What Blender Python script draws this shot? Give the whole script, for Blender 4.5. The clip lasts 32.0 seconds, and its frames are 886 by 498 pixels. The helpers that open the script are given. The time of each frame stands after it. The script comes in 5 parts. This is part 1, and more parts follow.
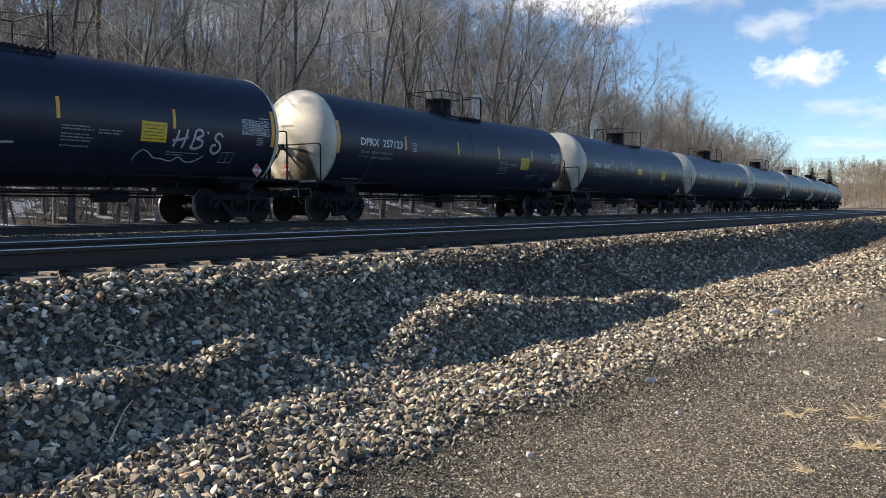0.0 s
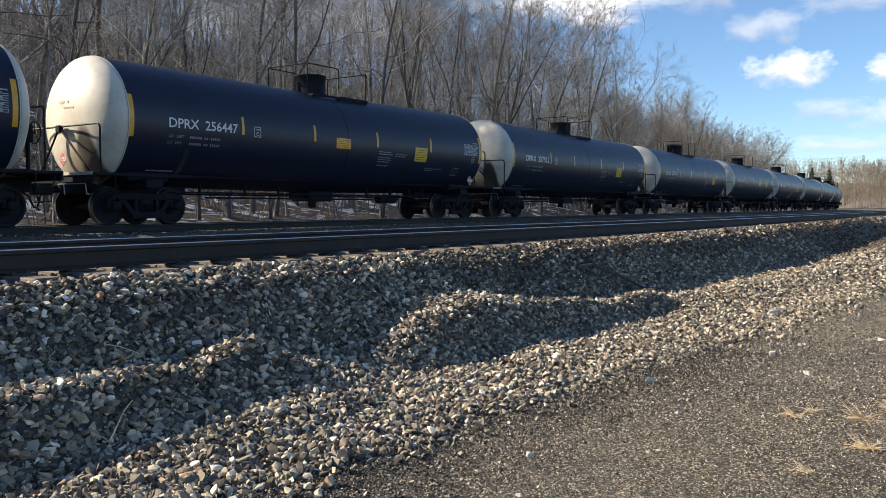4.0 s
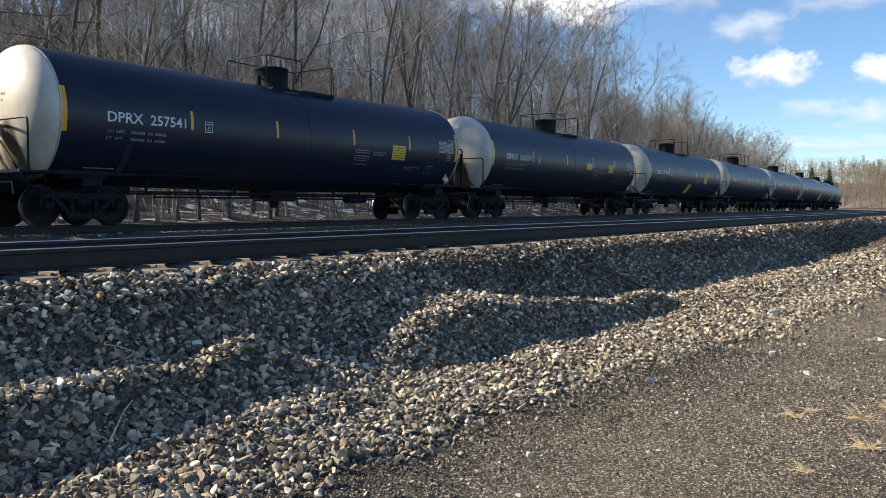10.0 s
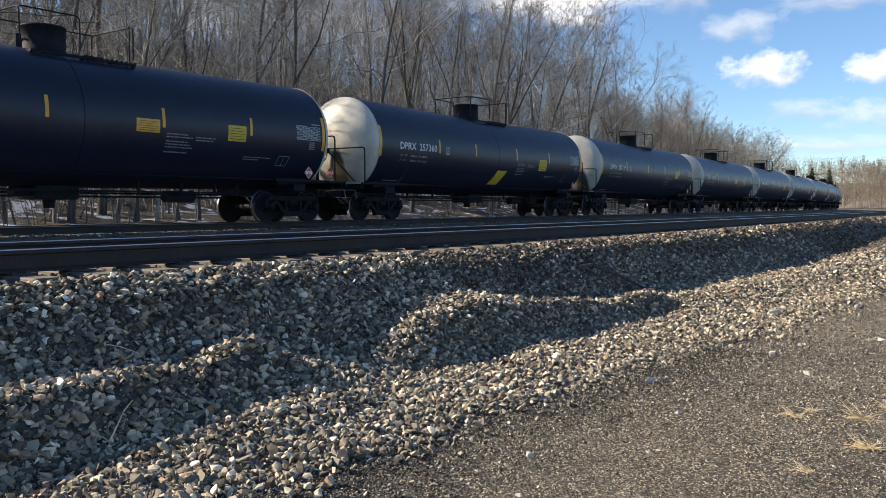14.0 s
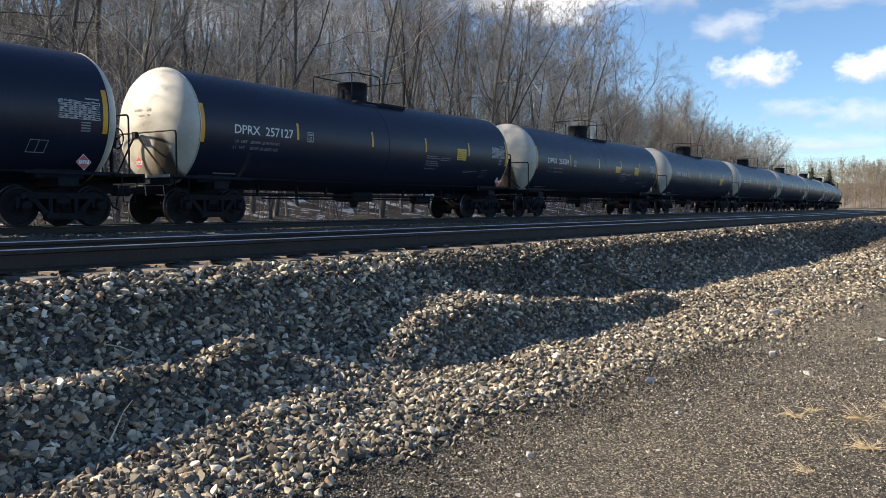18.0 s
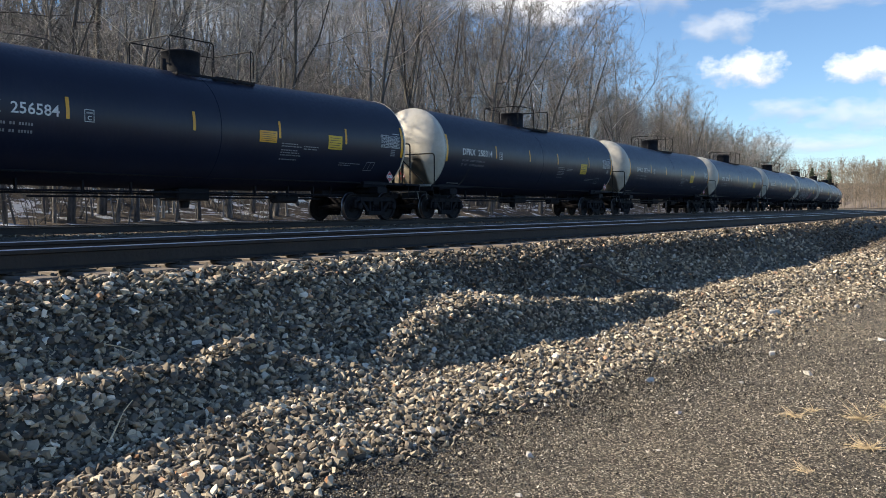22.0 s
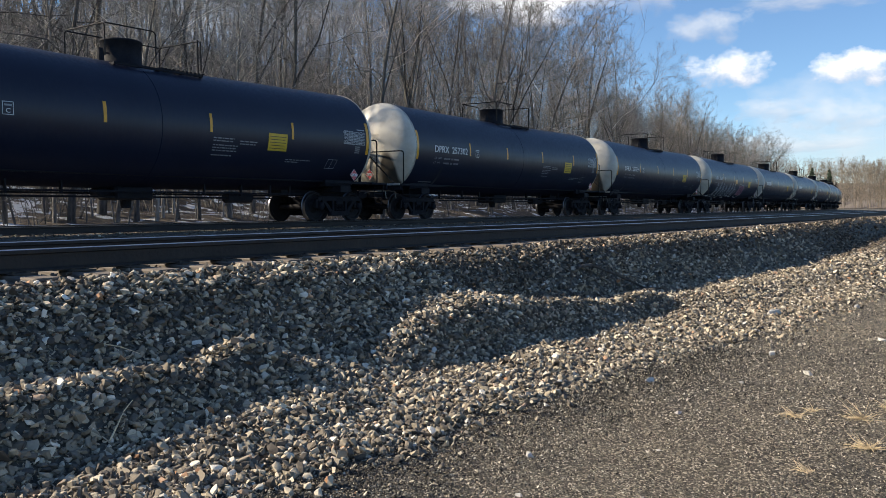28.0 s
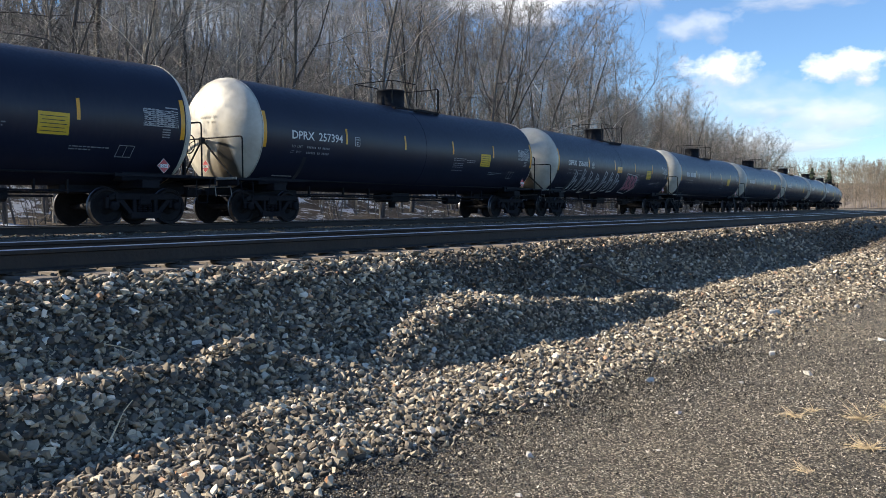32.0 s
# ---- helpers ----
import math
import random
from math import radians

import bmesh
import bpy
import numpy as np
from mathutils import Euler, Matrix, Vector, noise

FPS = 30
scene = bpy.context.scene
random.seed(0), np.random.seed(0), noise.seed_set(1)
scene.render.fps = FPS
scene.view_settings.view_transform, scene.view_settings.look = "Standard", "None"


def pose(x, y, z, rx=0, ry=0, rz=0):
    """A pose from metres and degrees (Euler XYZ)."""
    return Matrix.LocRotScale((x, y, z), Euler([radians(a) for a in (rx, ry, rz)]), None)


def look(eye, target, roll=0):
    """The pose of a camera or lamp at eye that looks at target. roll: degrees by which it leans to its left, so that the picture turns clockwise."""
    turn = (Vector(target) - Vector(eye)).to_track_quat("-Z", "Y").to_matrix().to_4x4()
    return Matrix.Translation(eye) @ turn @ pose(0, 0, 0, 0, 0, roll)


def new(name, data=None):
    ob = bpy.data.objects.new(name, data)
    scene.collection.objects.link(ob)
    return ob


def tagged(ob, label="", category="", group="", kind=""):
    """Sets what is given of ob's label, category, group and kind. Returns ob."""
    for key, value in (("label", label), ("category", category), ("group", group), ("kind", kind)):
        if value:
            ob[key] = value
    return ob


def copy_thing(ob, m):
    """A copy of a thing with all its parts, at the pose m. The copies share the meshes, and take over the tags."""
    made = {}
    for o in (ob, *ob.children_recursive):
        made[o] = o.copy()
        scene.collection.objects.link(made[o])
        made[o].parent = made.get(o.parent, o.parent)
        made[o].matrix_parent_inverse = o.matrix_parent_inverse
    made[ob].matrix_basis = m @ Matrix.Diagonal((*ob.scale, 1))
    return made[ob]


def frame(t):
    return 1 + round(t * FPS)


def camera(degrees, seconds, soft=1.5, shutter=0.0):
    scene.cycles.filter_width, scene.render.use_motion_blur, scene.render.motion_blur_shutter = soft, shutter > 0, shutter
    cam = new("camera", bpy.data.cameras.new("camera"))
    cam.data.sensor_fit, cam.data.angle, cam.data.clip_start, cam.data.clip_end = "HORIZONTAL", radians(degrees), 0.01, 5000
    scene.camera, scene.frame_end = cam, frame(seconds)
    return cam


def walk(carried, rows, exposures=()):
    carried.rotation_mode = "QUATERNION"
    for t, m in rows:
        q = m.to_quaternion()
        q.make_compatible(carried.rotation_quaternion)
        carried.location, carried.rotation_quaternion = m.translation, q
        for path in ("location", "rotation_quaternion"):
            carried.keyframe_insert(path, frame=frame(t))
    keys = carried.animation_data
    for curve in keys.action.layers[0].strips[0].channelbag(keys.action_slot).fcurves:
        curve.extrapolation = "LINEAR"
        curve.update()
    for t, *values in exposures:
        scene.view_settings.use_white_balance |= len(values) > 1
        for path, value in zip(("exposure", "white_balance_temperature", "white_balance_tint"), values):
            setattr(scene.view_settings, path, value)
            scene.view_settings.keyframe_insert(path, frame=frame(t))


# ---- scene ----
# ---- camera ----
EYE = Vector((0.0, 0.0, 0.4176))
YAW, PITCH, ROLL = radians(35.82), radians(-2.862), -0.095
AIM = Vector((math.cos(YAW) * math.cos(PITCH), math.sin(YAW) * math.cos(PITCH), math.sin(PITCH)))
cam = camera(56.25, 32.0, soft=0.65)
walk(cam, [(0.0, look(EYE, EYE + AIM * 10, ROLL)), (32.0, look(EYE, EYE + AIM * 10, ROLL))],
     exposures=[(0.0, 1.10, 6550, 9), (25.0, 1.08, 6550, 9), (28.0, 0.96, 6450, 9), (30.0, 0.86, 6350, 9), (31.0, 1.02, 6300, 9), (32.0, 1.14, 6250, 9)])

# ---- light ----
SUN_DIR = Vector((-0.46, 0.735, 0.495)).normalized()
world = bpy.data.worlds.new("sky")
scene.world = world
world.use_nodes = True
sky = world.node_tree.nodes.new("ShaderNodeTexSky")
sky.sky_type = "NISHITA"
sky.sun_disc = False
sky.sun_elevation = radians(30)
sky.sun_rotation = radians(-30)
sky.altitude = 900
sky.air_density, sky.dust_density, sky.ozone_density = 1.0, 0.05, 5.0
back = world.node_tree.nodes["Background"]
back.inputs["Strength"].default_value = 0.084
world.node_tree.links.new(sky.outputs[0], back.inputs["Color"])
sun_data = bpy.data.lights.new("sun", "SUN")
sun_data.energy, sun_data.angle, sun_data.color = 5.0, radians(0.55), (1.0, 0.86, 0.66)
sun = new("sun", sun_data)
sun.matrix_world = look(SUN_DIR * 200, (0, 0, 0))

# ---- track geometry: arc length s along the train's track, off metres towards the camera ----
D0, K0, K1, K2, SB = 18.983, 0.00119, -9e-06, 1e-05, 70.0
NEAR = 11.678
STEP = 0.25
S_AX = np.arange(-500.0, 700.0, STEP)
_k = np.where(S_AX < 0, K0, np.where(S_AX < SB, K0 + K1 * S_AX, np.minimum(K0 + K1 * SB + K2 * (S_AX - SB), 0.0022)))
_i0 = int(np.searchsorted(S_AX, 0.0))
H_AX = np.cumsum(_k) * STEP
H_AX -= H_AX[_i0]
X_AX = np.cumsum(np.cos(H_AX)) * STEP
Y_AX = np.cumsum(np.sin(H_AX)) * STEP
X_AX -= X_AX[_i0]
Y_AX += D0 - Y_AX[_i0]


def track(s, off=0.0):
    """World x, y and heading at arc length s, off metres on the camera's side of the train's track."""
    h = np.interp(s, S_AX, H_AX)
    return np.interp(s, S_AX, X_AX) + off * np.sin(h), np.interp(s, S_AX, Y_AX) - off * np.cos(h), h


# ---- materials ----
def mat(name, rough=0.6, metal=0.0):
    m = bpy.data.materials.new(name)
    m.use_nodes = True
    t = m.node_tree
    b = t.nodes["Principled BSDF"]
    b.inputs["Roughness"].default_value = rough
    b.inputs["Metallic"].default_value = metal
    return m, t, b


def node(t, kind, **inputs):
    n = t.nodes.new(kind)
    for key, value in inputs.items():
        n.inputs[key.replace("_", " ")].default_value = value
    return n


def ramp(t, fac, stops):
    r = t.nodes.new("ShaderNodeValToRGB")
    els = r.color_ramp.elements
    while len(els) < len(stops):
        els.new(0.5)
    for e, (at, col) in zip(els, stops):
        e.position = at
        e.color = (*col, 1) if len(col) == 3 else col
    t.links.new(fac, r.inputs["Fac"])
    return r.outputs["Color"]


def coords(t, scale=(1, 1, 1), kind="Object"):
    c = t.nodes.new("ShaderNodeTexCoord")
    mp = t.nodes.new("ShaderNodeMapping")
    mp.inputs["Scale"].default_value = scale
    t.links.new(c.outputs[kind], mp.inputs["Vector"])
    return mp.outputs["Vector"]


def noise_tex(t, scale, vec, detail=4.0, rough=0.55):
    n = node(t, "ShaderNodeTexNoise", Scale=scale, Detail=detail, Roughness=rough)
    t.links.new(vec, n.inputs["Vector"])
    return n.outputs["Fac"]


def bump(t, b, height, strength=0.3, distance=0.01):
    n = node(t, "ShaderNodeBump", Strength=strength, Distance=distance)
    t.links.new(height, n.inputs["Height"])
    t.links.new(n.outputs["Normal"], b.inputs["Normal"])


def mix(t, fac, a, b, mode="MIX"):
    n = t.nodes.new("ShaderNodeMix")
    n.data_type = "RGBA"
    n.blend_type = mode
    for sock, v in ((n.inputs[0], fac), (n.inputs[6], a), (n.inputs[7], b)):
        if isinstance(v, (int, float)):
            sock.default_value = v
        elif isinstance(v, tuple):
            sock.default_value = (*v, 1)
        else:
            t.links.new(v, sock)
    return n.outputs[2]


def math_node(t, op, a, b=None):
    n = t.nodes.new("ShaderNodeMath")
    n.operation = op
    for sock, v in zip(n.inputs, (a, b)):
        if v is None:
            continue
        if isinstance(v, (int, float)):
            sock.default_value = v
        else:
            t.links.new(v, sock)
    return n.outputs[0]


def simple(name, dark, light, scale=6.0, rough=0.6, metal=0.0, bumps=0.0, stretch=(1, 1, 1), kind="Object", fine=8.0):
    """Two-scale noise between two colours, with a fine relief."""
    m, t, b = mat(name, rough, metal)
    v = coords(t, stretch, kind)
    n1, n2 = noise_tex(t, scale, v), noise_tex(t, scale * fine, v, 3.0)
    col = ramp(t, n1, [(0.3, dark), (0.7, light)])
    mid = tuple((a + c) * 0.5 for a, c in zip(dark, light))
    col = mix(t, 0.35, col, ramp(t, n2, [(0.3, tuple(a * 0.7 for a in mid)), (0.7, tuple(min(1, a * 1.3) for a in mid))]))
    t.links.new(col, b.inputs["Base Color"])
    if bumps:
        bump(t, b, n2, bumps, 0.02)
    return m


M_TANK, _t, _b = mat("black_tank_paint", 0.36)
_v = coords(_t)
_n1, _n2 = noise_tex(_t, 0.9, _v, 5), noise_tex(_t, 14, coords(_t, (1.0, 1.0, 0.16)), 4)
_t.links.new(mix(_t, 0.3, ramp(_t, _n1, [(0.3, (0.008, 0.012, 0.033)), (0.75, (0.014, 0.019, 0.045))]),
                 ramp(_t, _n2, [(0.45, (0.006, 0.007, 0.009)), (0.8, (0.026, 0.025, 0.024))])), _b.inputs["Base Color"])
_r = ramp(_t, _n2, [(0.3, (0.30,) * 3), (0.7, (0.48,) * 3)])
_zs = _t.nodes.new("ShaderNodeSeparateXYZ")
_t.links.new(_v, _zs.inputs[0])
_belly = ramp(_t, math_node(_t, "SUBTRACT", 2.2, _zs.outputs[2]), [(0.55, (0.0,) * 3), (1.0, (1.0,) * 3)])
_t.links.new(mix(_t, _belly, _r, (0.85,) * 3), _b.inputs["Roughness"])
bump(_t, _b, noise_tex(_t, 1.6, _v, 2), 0.12, 0.02)
_b.inputs["Specular IOR Level"].default_value = 0.33

_t.links.new(math_node(_t, "SUBTRACT", 0.33, math_node(_t, "MULTIPLY", _belly, 0.28)), _b.inputs["Specular IOR Level"])

M_HEAD, _t, _b = mat("white_head_paint", 0.45)
_v = coords(_t)
_g = coords(_t, (0.3, 1.0, 0.35))
_base = ramp(_t, noise_tex(_t, 1.3, _v, 6, 0.65), [(0.25, (0.40, 0.36, 0.28)), (0.5, (0.56, 0.525, 0.45)), (0.8, (0.64, 0.615, 0.55))])
_base = mix(_t, ramp(_t, noise_tex(_t, 3.0, _g, 5), [(0.55, (0, 0, 0)), (0.8, (0.55, 0.55, 0.55))]), _base, (0.36, 0.31, 0.23))
# soot smear on the lower part of the head beside the hand rail
_sep = _t.nodes.new("ShaderNodeSeparateXYZ")
_t.links.new(_v, _sep.inputs[0])


def blot(t, sep, cy, cz, ry, rz):
    a = math_node(t, "POWER", math_node(t, "DIVIDE", math_node(t, "SUBTRACT", sep.outputs[1], cy), ry), 2.0)
    c = math_node(t, "POWER", math_node(t, "DIVIDE", math_node(t, "SUBTRACT", sep.outputs[2], cz), rz), 2.0)
    d = math_node(t, "SUBTRACT", 1.0, math_node(t, "ADD", a, c))
    return math_node(t, "MAXIMUM", d, 0.0)


_oi = _t.nodes.new("ShaderNodeObjectInfo")
_cy = math_node(_t, "SUBTRACT", -0.22, math_node(_t, "MULTIPLY", _oi.outputs["Random"], 0.5))
_sm = math_node(_t, "MULTIPLY", blot(_t, _sep, _cy, -0.98, 0.33, 0.88), ramp(_t, noise_tex(_t, 4.0, _v, 4), [(0.25, (1.5,) * 3), (0.7, (2.6,) * 3)]))
_base = mix(_t, math_node(_t, "MINIMUM", _sm, 0.93), _base, (0.022, 0.017, 0.013))
_base = mix(_t, math_node(_t, "MULTIPLY", blot(_t, _sep, -0.1, -1.2, 0.8, 0.6), 0.75), _base, (0.22, 0.17, 0.11))
_t.links.new(_base, _b.inputs["Base Color"])

M_IRON = simple("black_grimy_iron", (0.009, 0.011, 0.016), (0.021, 0.022, 0.027), 5.0, 0.62, 0.0, 0.25)
M_TRUCK = simple("dusty_cast_steel", (0.010, 0.010, 0.014), (0.025, 0.025, 0.028), 4.0, 0.8, 0.0, 0.3)
M_WHEEL = simple("worn_wheel_steel", (0.011, 0.011, 0.014), (0.028, 0.027, 0.029), 5.0, 0.65, 0.0, 0.2)
M_TREAD = simple("bright_worn_tread", (0.10, 0.10, 0.11), (0.20, 0.20, 0.22), 6.0, 0.38, 1.0)
M_TUBE = simple("black_rail_tube", (0.012, 0.012, 0.013), (0.03, 0.03, 0.03), 8.0, 0.4)
for _m in (M_IRON, M_TRUCK, M_WHEEL, M_TUBE):
    _m.node_tree.nodes["Principled BSDF"].inputs["Specular IOR Level"].default_value = 0.06
# pale tone holds the sunlight on the walkway's edge, with some dust
M_LIT_EDGE = simple("sunlit_dusty_steel", (0.26, 0.25, 0.23), (0.5, 0.48, 0.44), 6.0, 0.7)
M_GREY = simple("dusty_grey_paint", (0.12, 0.12, 0.12), (0.3, 0.29, 0.27), 6.0, 0.6)
M_FADED = simple("faded_grey_print", (0.34, 0.31, 0.26), (0.56, 0.52, 0.43), 20.0, 0.6)
M_SCUFF = simple("scuffed_black_paint", (0.016, 0.018, 0.024), (0.03, 0.032, 0.038), 6.0, 0.55)
M_YELLOW = simple("reflective_yellow_film", (0.60, 0.27, 0.010), (0.76, 0.38, 0.02), 5.0, 0.35)
M_PLACARD = simple("yellow_placard", (0.52, 0.33, 0.015), (0.68, 0.46, 0.03), 6.0, 0.5)
M_STENCIL = simple("white_stencil_paint", (0.42, 0.43, 0.44), (0.72, 0.72, 0.72), 9.0, 0.55)
M_FAINT = simple("faded_white_stencil", (0.11, 0.12, 0.13), (0.36, 0.37, 0.38), 14.0, 0.55)
M_PANEL = simple("white_data_stencil", (0.22, 0.23, 0.24), (0.5, 0.5, 0.5), 14.0, 0.55)
M_CHALK = simple("pale_spray_paint", (0.22, 0.24, 0.26), (0.5, 0.52, 0.54), 10.0, 0.6)
M_RED = simple("red_placard_ink", (0.42, 0.05, 0.06), (0.6, 0.10, 0.10), 12.0, 0.5)
M_PINK = simple("pink_spray_paint", (0.30, 0.10, 0.14), (0.5, 0.22, 0.27), 8.0, 0.6)
M_WHITE = simple("white_placard", (0.6, 0.6, 0.6), (0.8, 0.8, 0.8), 8.0, 0.5)
M_INK = simple("black_ink", (0.02, 0.02, 0.02), (0.04, 0.04, 0.04), 8.0, 0.5)
M_RAIL = simple("rusty_rail_side", (0.012, 0.010, 0.010), (0.034, 0.026, 0.022), 3.0, 0.8, 0.0, 0.3, kind="Object")
M_RAILTOP = simple("polished_rail_head", (0.42, 0.42, 0.43), (0.62, 0.62, 0.63), 3.0, 0.36, 1.0)
M_TIE = simple("weathered_creosote_wood", (0.045, 0.036, 0.030), (0.16, 0.13, 0.105), 3.0, 0.85, 0.0, 0.6, (1.0, 0.15, 1.0))
M_PLATE = simple("tie_plate_steel", (0.035, 0.030, 0.027), (0.10, 0.085, 0.07), 9.0, 0.85, 0.0, 0.2)
M_PLATE.node_tree.nodes["Principled BSDF"].inputs["Specular IOR Level"].default_value = 0.15


def stone_mat(name, cols, bump_scale=40.0, lone=False):
    """Broken stone: one colour a stone, with grain and dust."""
    m, t, b = mat(name, 0.85)
    g = t.nodes.new("ShaderNodeObjectInfo" if lone else "ShaderNodeNewGeometry")
    col = ramp(t, g.outputs["Random" if lone else "Random Per Island"], cols)
    v = coords(t)
    n = noise_tex(t, bump_scale, v, 5, 0.6)
    col = mix(t, 0.45, col, ramp(t, n, [(0.3, (0.42, 0.41, 0.40)), (0.7, (0.72, 0.70, 0.66))]), "OVERLAY")
    t.links.new(col, b.inputs["Base Color"])
    bump(t, b, n, 0.35, 0.01)
    return m


STONE_COLS = [(0.0, (0.056, 0.047, 0.039)), (0.3, (0.138, 0.117, 0.092)), (0.62, (0.252, 0.216, 0.162)), (0.84, (0.42, 0.365, 0.278)),
              (0.94, (0.53, 0.47, 0.37)), (0.965, (0.78, 0.71, 0.61)), (0.98, (0.43, 0.36, 0.29)), (1.0, (0.38, 0.20, 0.10))]
# the same stone colours at about half their value
M_DARK_STONE = stone_mat("dark_ballast_stone", [(at, tuple(c * k for c, k in zip(col, (0.54, 0.51, 0.49)))) for at, col in STONE_COLS])
M_STONE = stone_mat("crushed_ballast_stone", STONE_COLS)
M_LONE = stone_mat("single_ballast_stone", STONE_COLS, 3.5, True)
M_GRIT = stone_mat("dark_cinder_grit", [(0.0, (0.014, 0.012, 0.010)), (0.4, (0.07, 0.063, 0.052)), (0.65, (0.25, 0.225, 0.18)), (0.9, (0.42, 0.38, 0.31)), (1.0, (0.64, 0.59, 0.50))], 80.0)
M_COAL = stone_mat("black_cinder_chips", [(0.0, (0.008, 0.007, 0.006)), (0.6, (0.03, 0.027, 0.023)), (0.9, (0.10, 0.09, 0.075)), (1.0, (0.35, 0.32, 0.26))], 80.0)

M_BED, _t, _b = mat("ballast_bed", 0.9)
_v = coords(_t)
_vor = node(_t, "ShaderNodeTexVoronoi", Scale=17.0)
_t.links.new(_v, _vor.inputs["Vector"])
_c = mix(_t, 0.5, ramp(_t, _vor.outputs["Color"], [(0.1, (0.02, 0.019, 0.017)), (0.6, (0.12, 0.11, 0.086)), (1.0, (0.30, 0.27, 0.205))]),
         ramp(_t, noise_tex(_t, 0.7, _v), [(0.3, (0.035, 0.033, 0.030)), (0.7, (0.085, 0.08, 0.068))]))
_t.links.new(_c, _b.inputs["Base Color"])
bump(_t, _b, _vor.outputs["Distance"], 1.0, 0.05)

M_ROAD, _t, _b = mat("cinder_road", 0.92)
_v = coords(_t)
_n1, _n3 = noise_tex(_t, 1.1, _v, 6, 0.6), noise_tex(_t, 7.0, _v, 4)
_grain = node(_t, "ShaderNodeTexVoronoi", Scale=75.0)
_t.links.new(_v, _grain.inputs["Vector"])
_hue = _t.nodes.new("ShaderNodeSeparateColor")
_t.links.new(_grain.outputs["Color"], _hue.inputs[0])
_c = ramp(_t, _n1, [(0.3, (0.07, 0.062, 0.051)), (0.7, (0.19, 0.167, 0.132))])
_c = mix(_t, 0.66, _c, ramp(_t, _hue.outputs[0], [(0.0, (0.012, 0.010, 0.008)), (0.35, (0.035, 0.031, 0.026)), (0.6, (0.12, 0.106, 0.084)), (0.85, (0.27, 0.24, 0.19)), (1.0, (0.62, 0.56, 0.46))]))
_c = mix(_t, 1.0, _c, ramp(_t, noise_tex(_t, 0.45, _v, 4, 0.6), [(0.35, (0.66, 0.65, 0.64)), (0.65, (1.3, 1.24, 1.14))]), "MULTIPLY")
_t.links.new(_c, _b.inputs["Base Color"])
_h = math_node(_t, "SUBTRACT", math_node(_t, "MULTIPLY", _n3, 1.2), _grain.outputs["Distance"])
bump(_t, _b, _h, 1.0, 0.03)

M_FLOOR, _t, _b = mat("leaf_litter_with_snow", 0.9)
_v = coords(_t)
_c = ramp(_t, noise_tex(_t, 6.0, _v, 6, 0.7), [(0.3, (0.025, 0.018, 0.013)), (0.55, (0.075, 0.056, 0.038)), (0.75, (0.17, 0.13, 0.088))])
_c = mix(_t, ramp(_t, noise_tex(_t, 0.8, _v, 8, 0.74), [(0.54, (0, 0, 0)), (0.57, (1, 1, 1))]), _c, (0.60, 0.62, 0.66))
_t.links.new(_c, _b.inputs["Base Color"])
bump(_t, _b, noise_tex(_t, 9.0, _v, 5), 0.8, 0.06)

M_LITTER = simple("dry_leaf_litter", (0.07, 0.060, 0.052), (0.21, 0.178, 0.152), 2.5, 0.95, 0.0, 0.6)


def bark(name, dark, light):
    m, t, b = mat(name, 0.9)
    o = t.nodes.new("ShaderNodeObjectInfo")
    v = coords(t, (1, 1, 0.22))
    n = noise_tex(t, 9.0, v, 5, 0.65)
    c = ramp(t, n, [(0.3, dark), (0.72, light)])
    k = ramp(t, o.outputs["Random"], [(0.0, (0.62, 0.60, 0.58)), (0.5, (1.0, 0.98, 0.95)), (1.0, (1.35, 1.28, 1.18))])
    g = t.nodes.new("ShaderNodeNewGeometry")
    k2 = ramp(t, g.outputs["Random Per Island"], [(0.0, (0.40, 0.40, 0.40)), (0.55, (0.9, 0.9, 0.9)), (0.85, (1.25, 1.22, 1.18)), (1.0, (2.0, 1.95, 1.85))])
    t.links.new(mix(t, 1.0, mix(t, 1.0, c, k, "MULTIPLY"), k2, "MULTIPLY"), b.inputs["Base Color"])
    bump(t, b, n, 0.7, 0.03)
    return m


M_BARK = bark("grey_brown_bark", (0.058, 0.054, 0.052), (0.21, 0.20, 0.188))
M_BIRCH = bark("pale_smooth_bark", (0.16, 0.15, 0.138), (0.50, 0.475, 0.44))
M_TWIG = bark("grey_twigs", (0.205, 0.205, 0.21), (0.44, 0.435, 0.43))
M_DUSK = bark("dark_grey_twigs", (0.10, 0.096, 0.096), (0.25, 0.24, 0.235))
M_TAN = bark("sunlit_tan_twigs", (0.14, 0.12, 0.098), (0.25, 0.215, 0.175))
M_PINE = simple("dark_needles", (0.012, 0.022, 0.012), (0.04, 0.06, 0.03), 3.0, 0.8)
M_STRAW = simple("dry_straw", (0.46, 0.35, 0.21), (0.76, 0.63, 0.42), 9.0, 0.8)


# ---- mesh helpers ----
def mesh_of(name, verts, faces, material, smooth=False):
    me = bpy.data.meshes.new(name)
    me.from_pydata([tuple(v) for v in verts], [], [tuple(f) for f in faces])
    me.materials.append(material)
    if smooth:
        me.polygons.foreach_set("use_smooth", [True] * len(me.polygons))
    me.update()
    return me


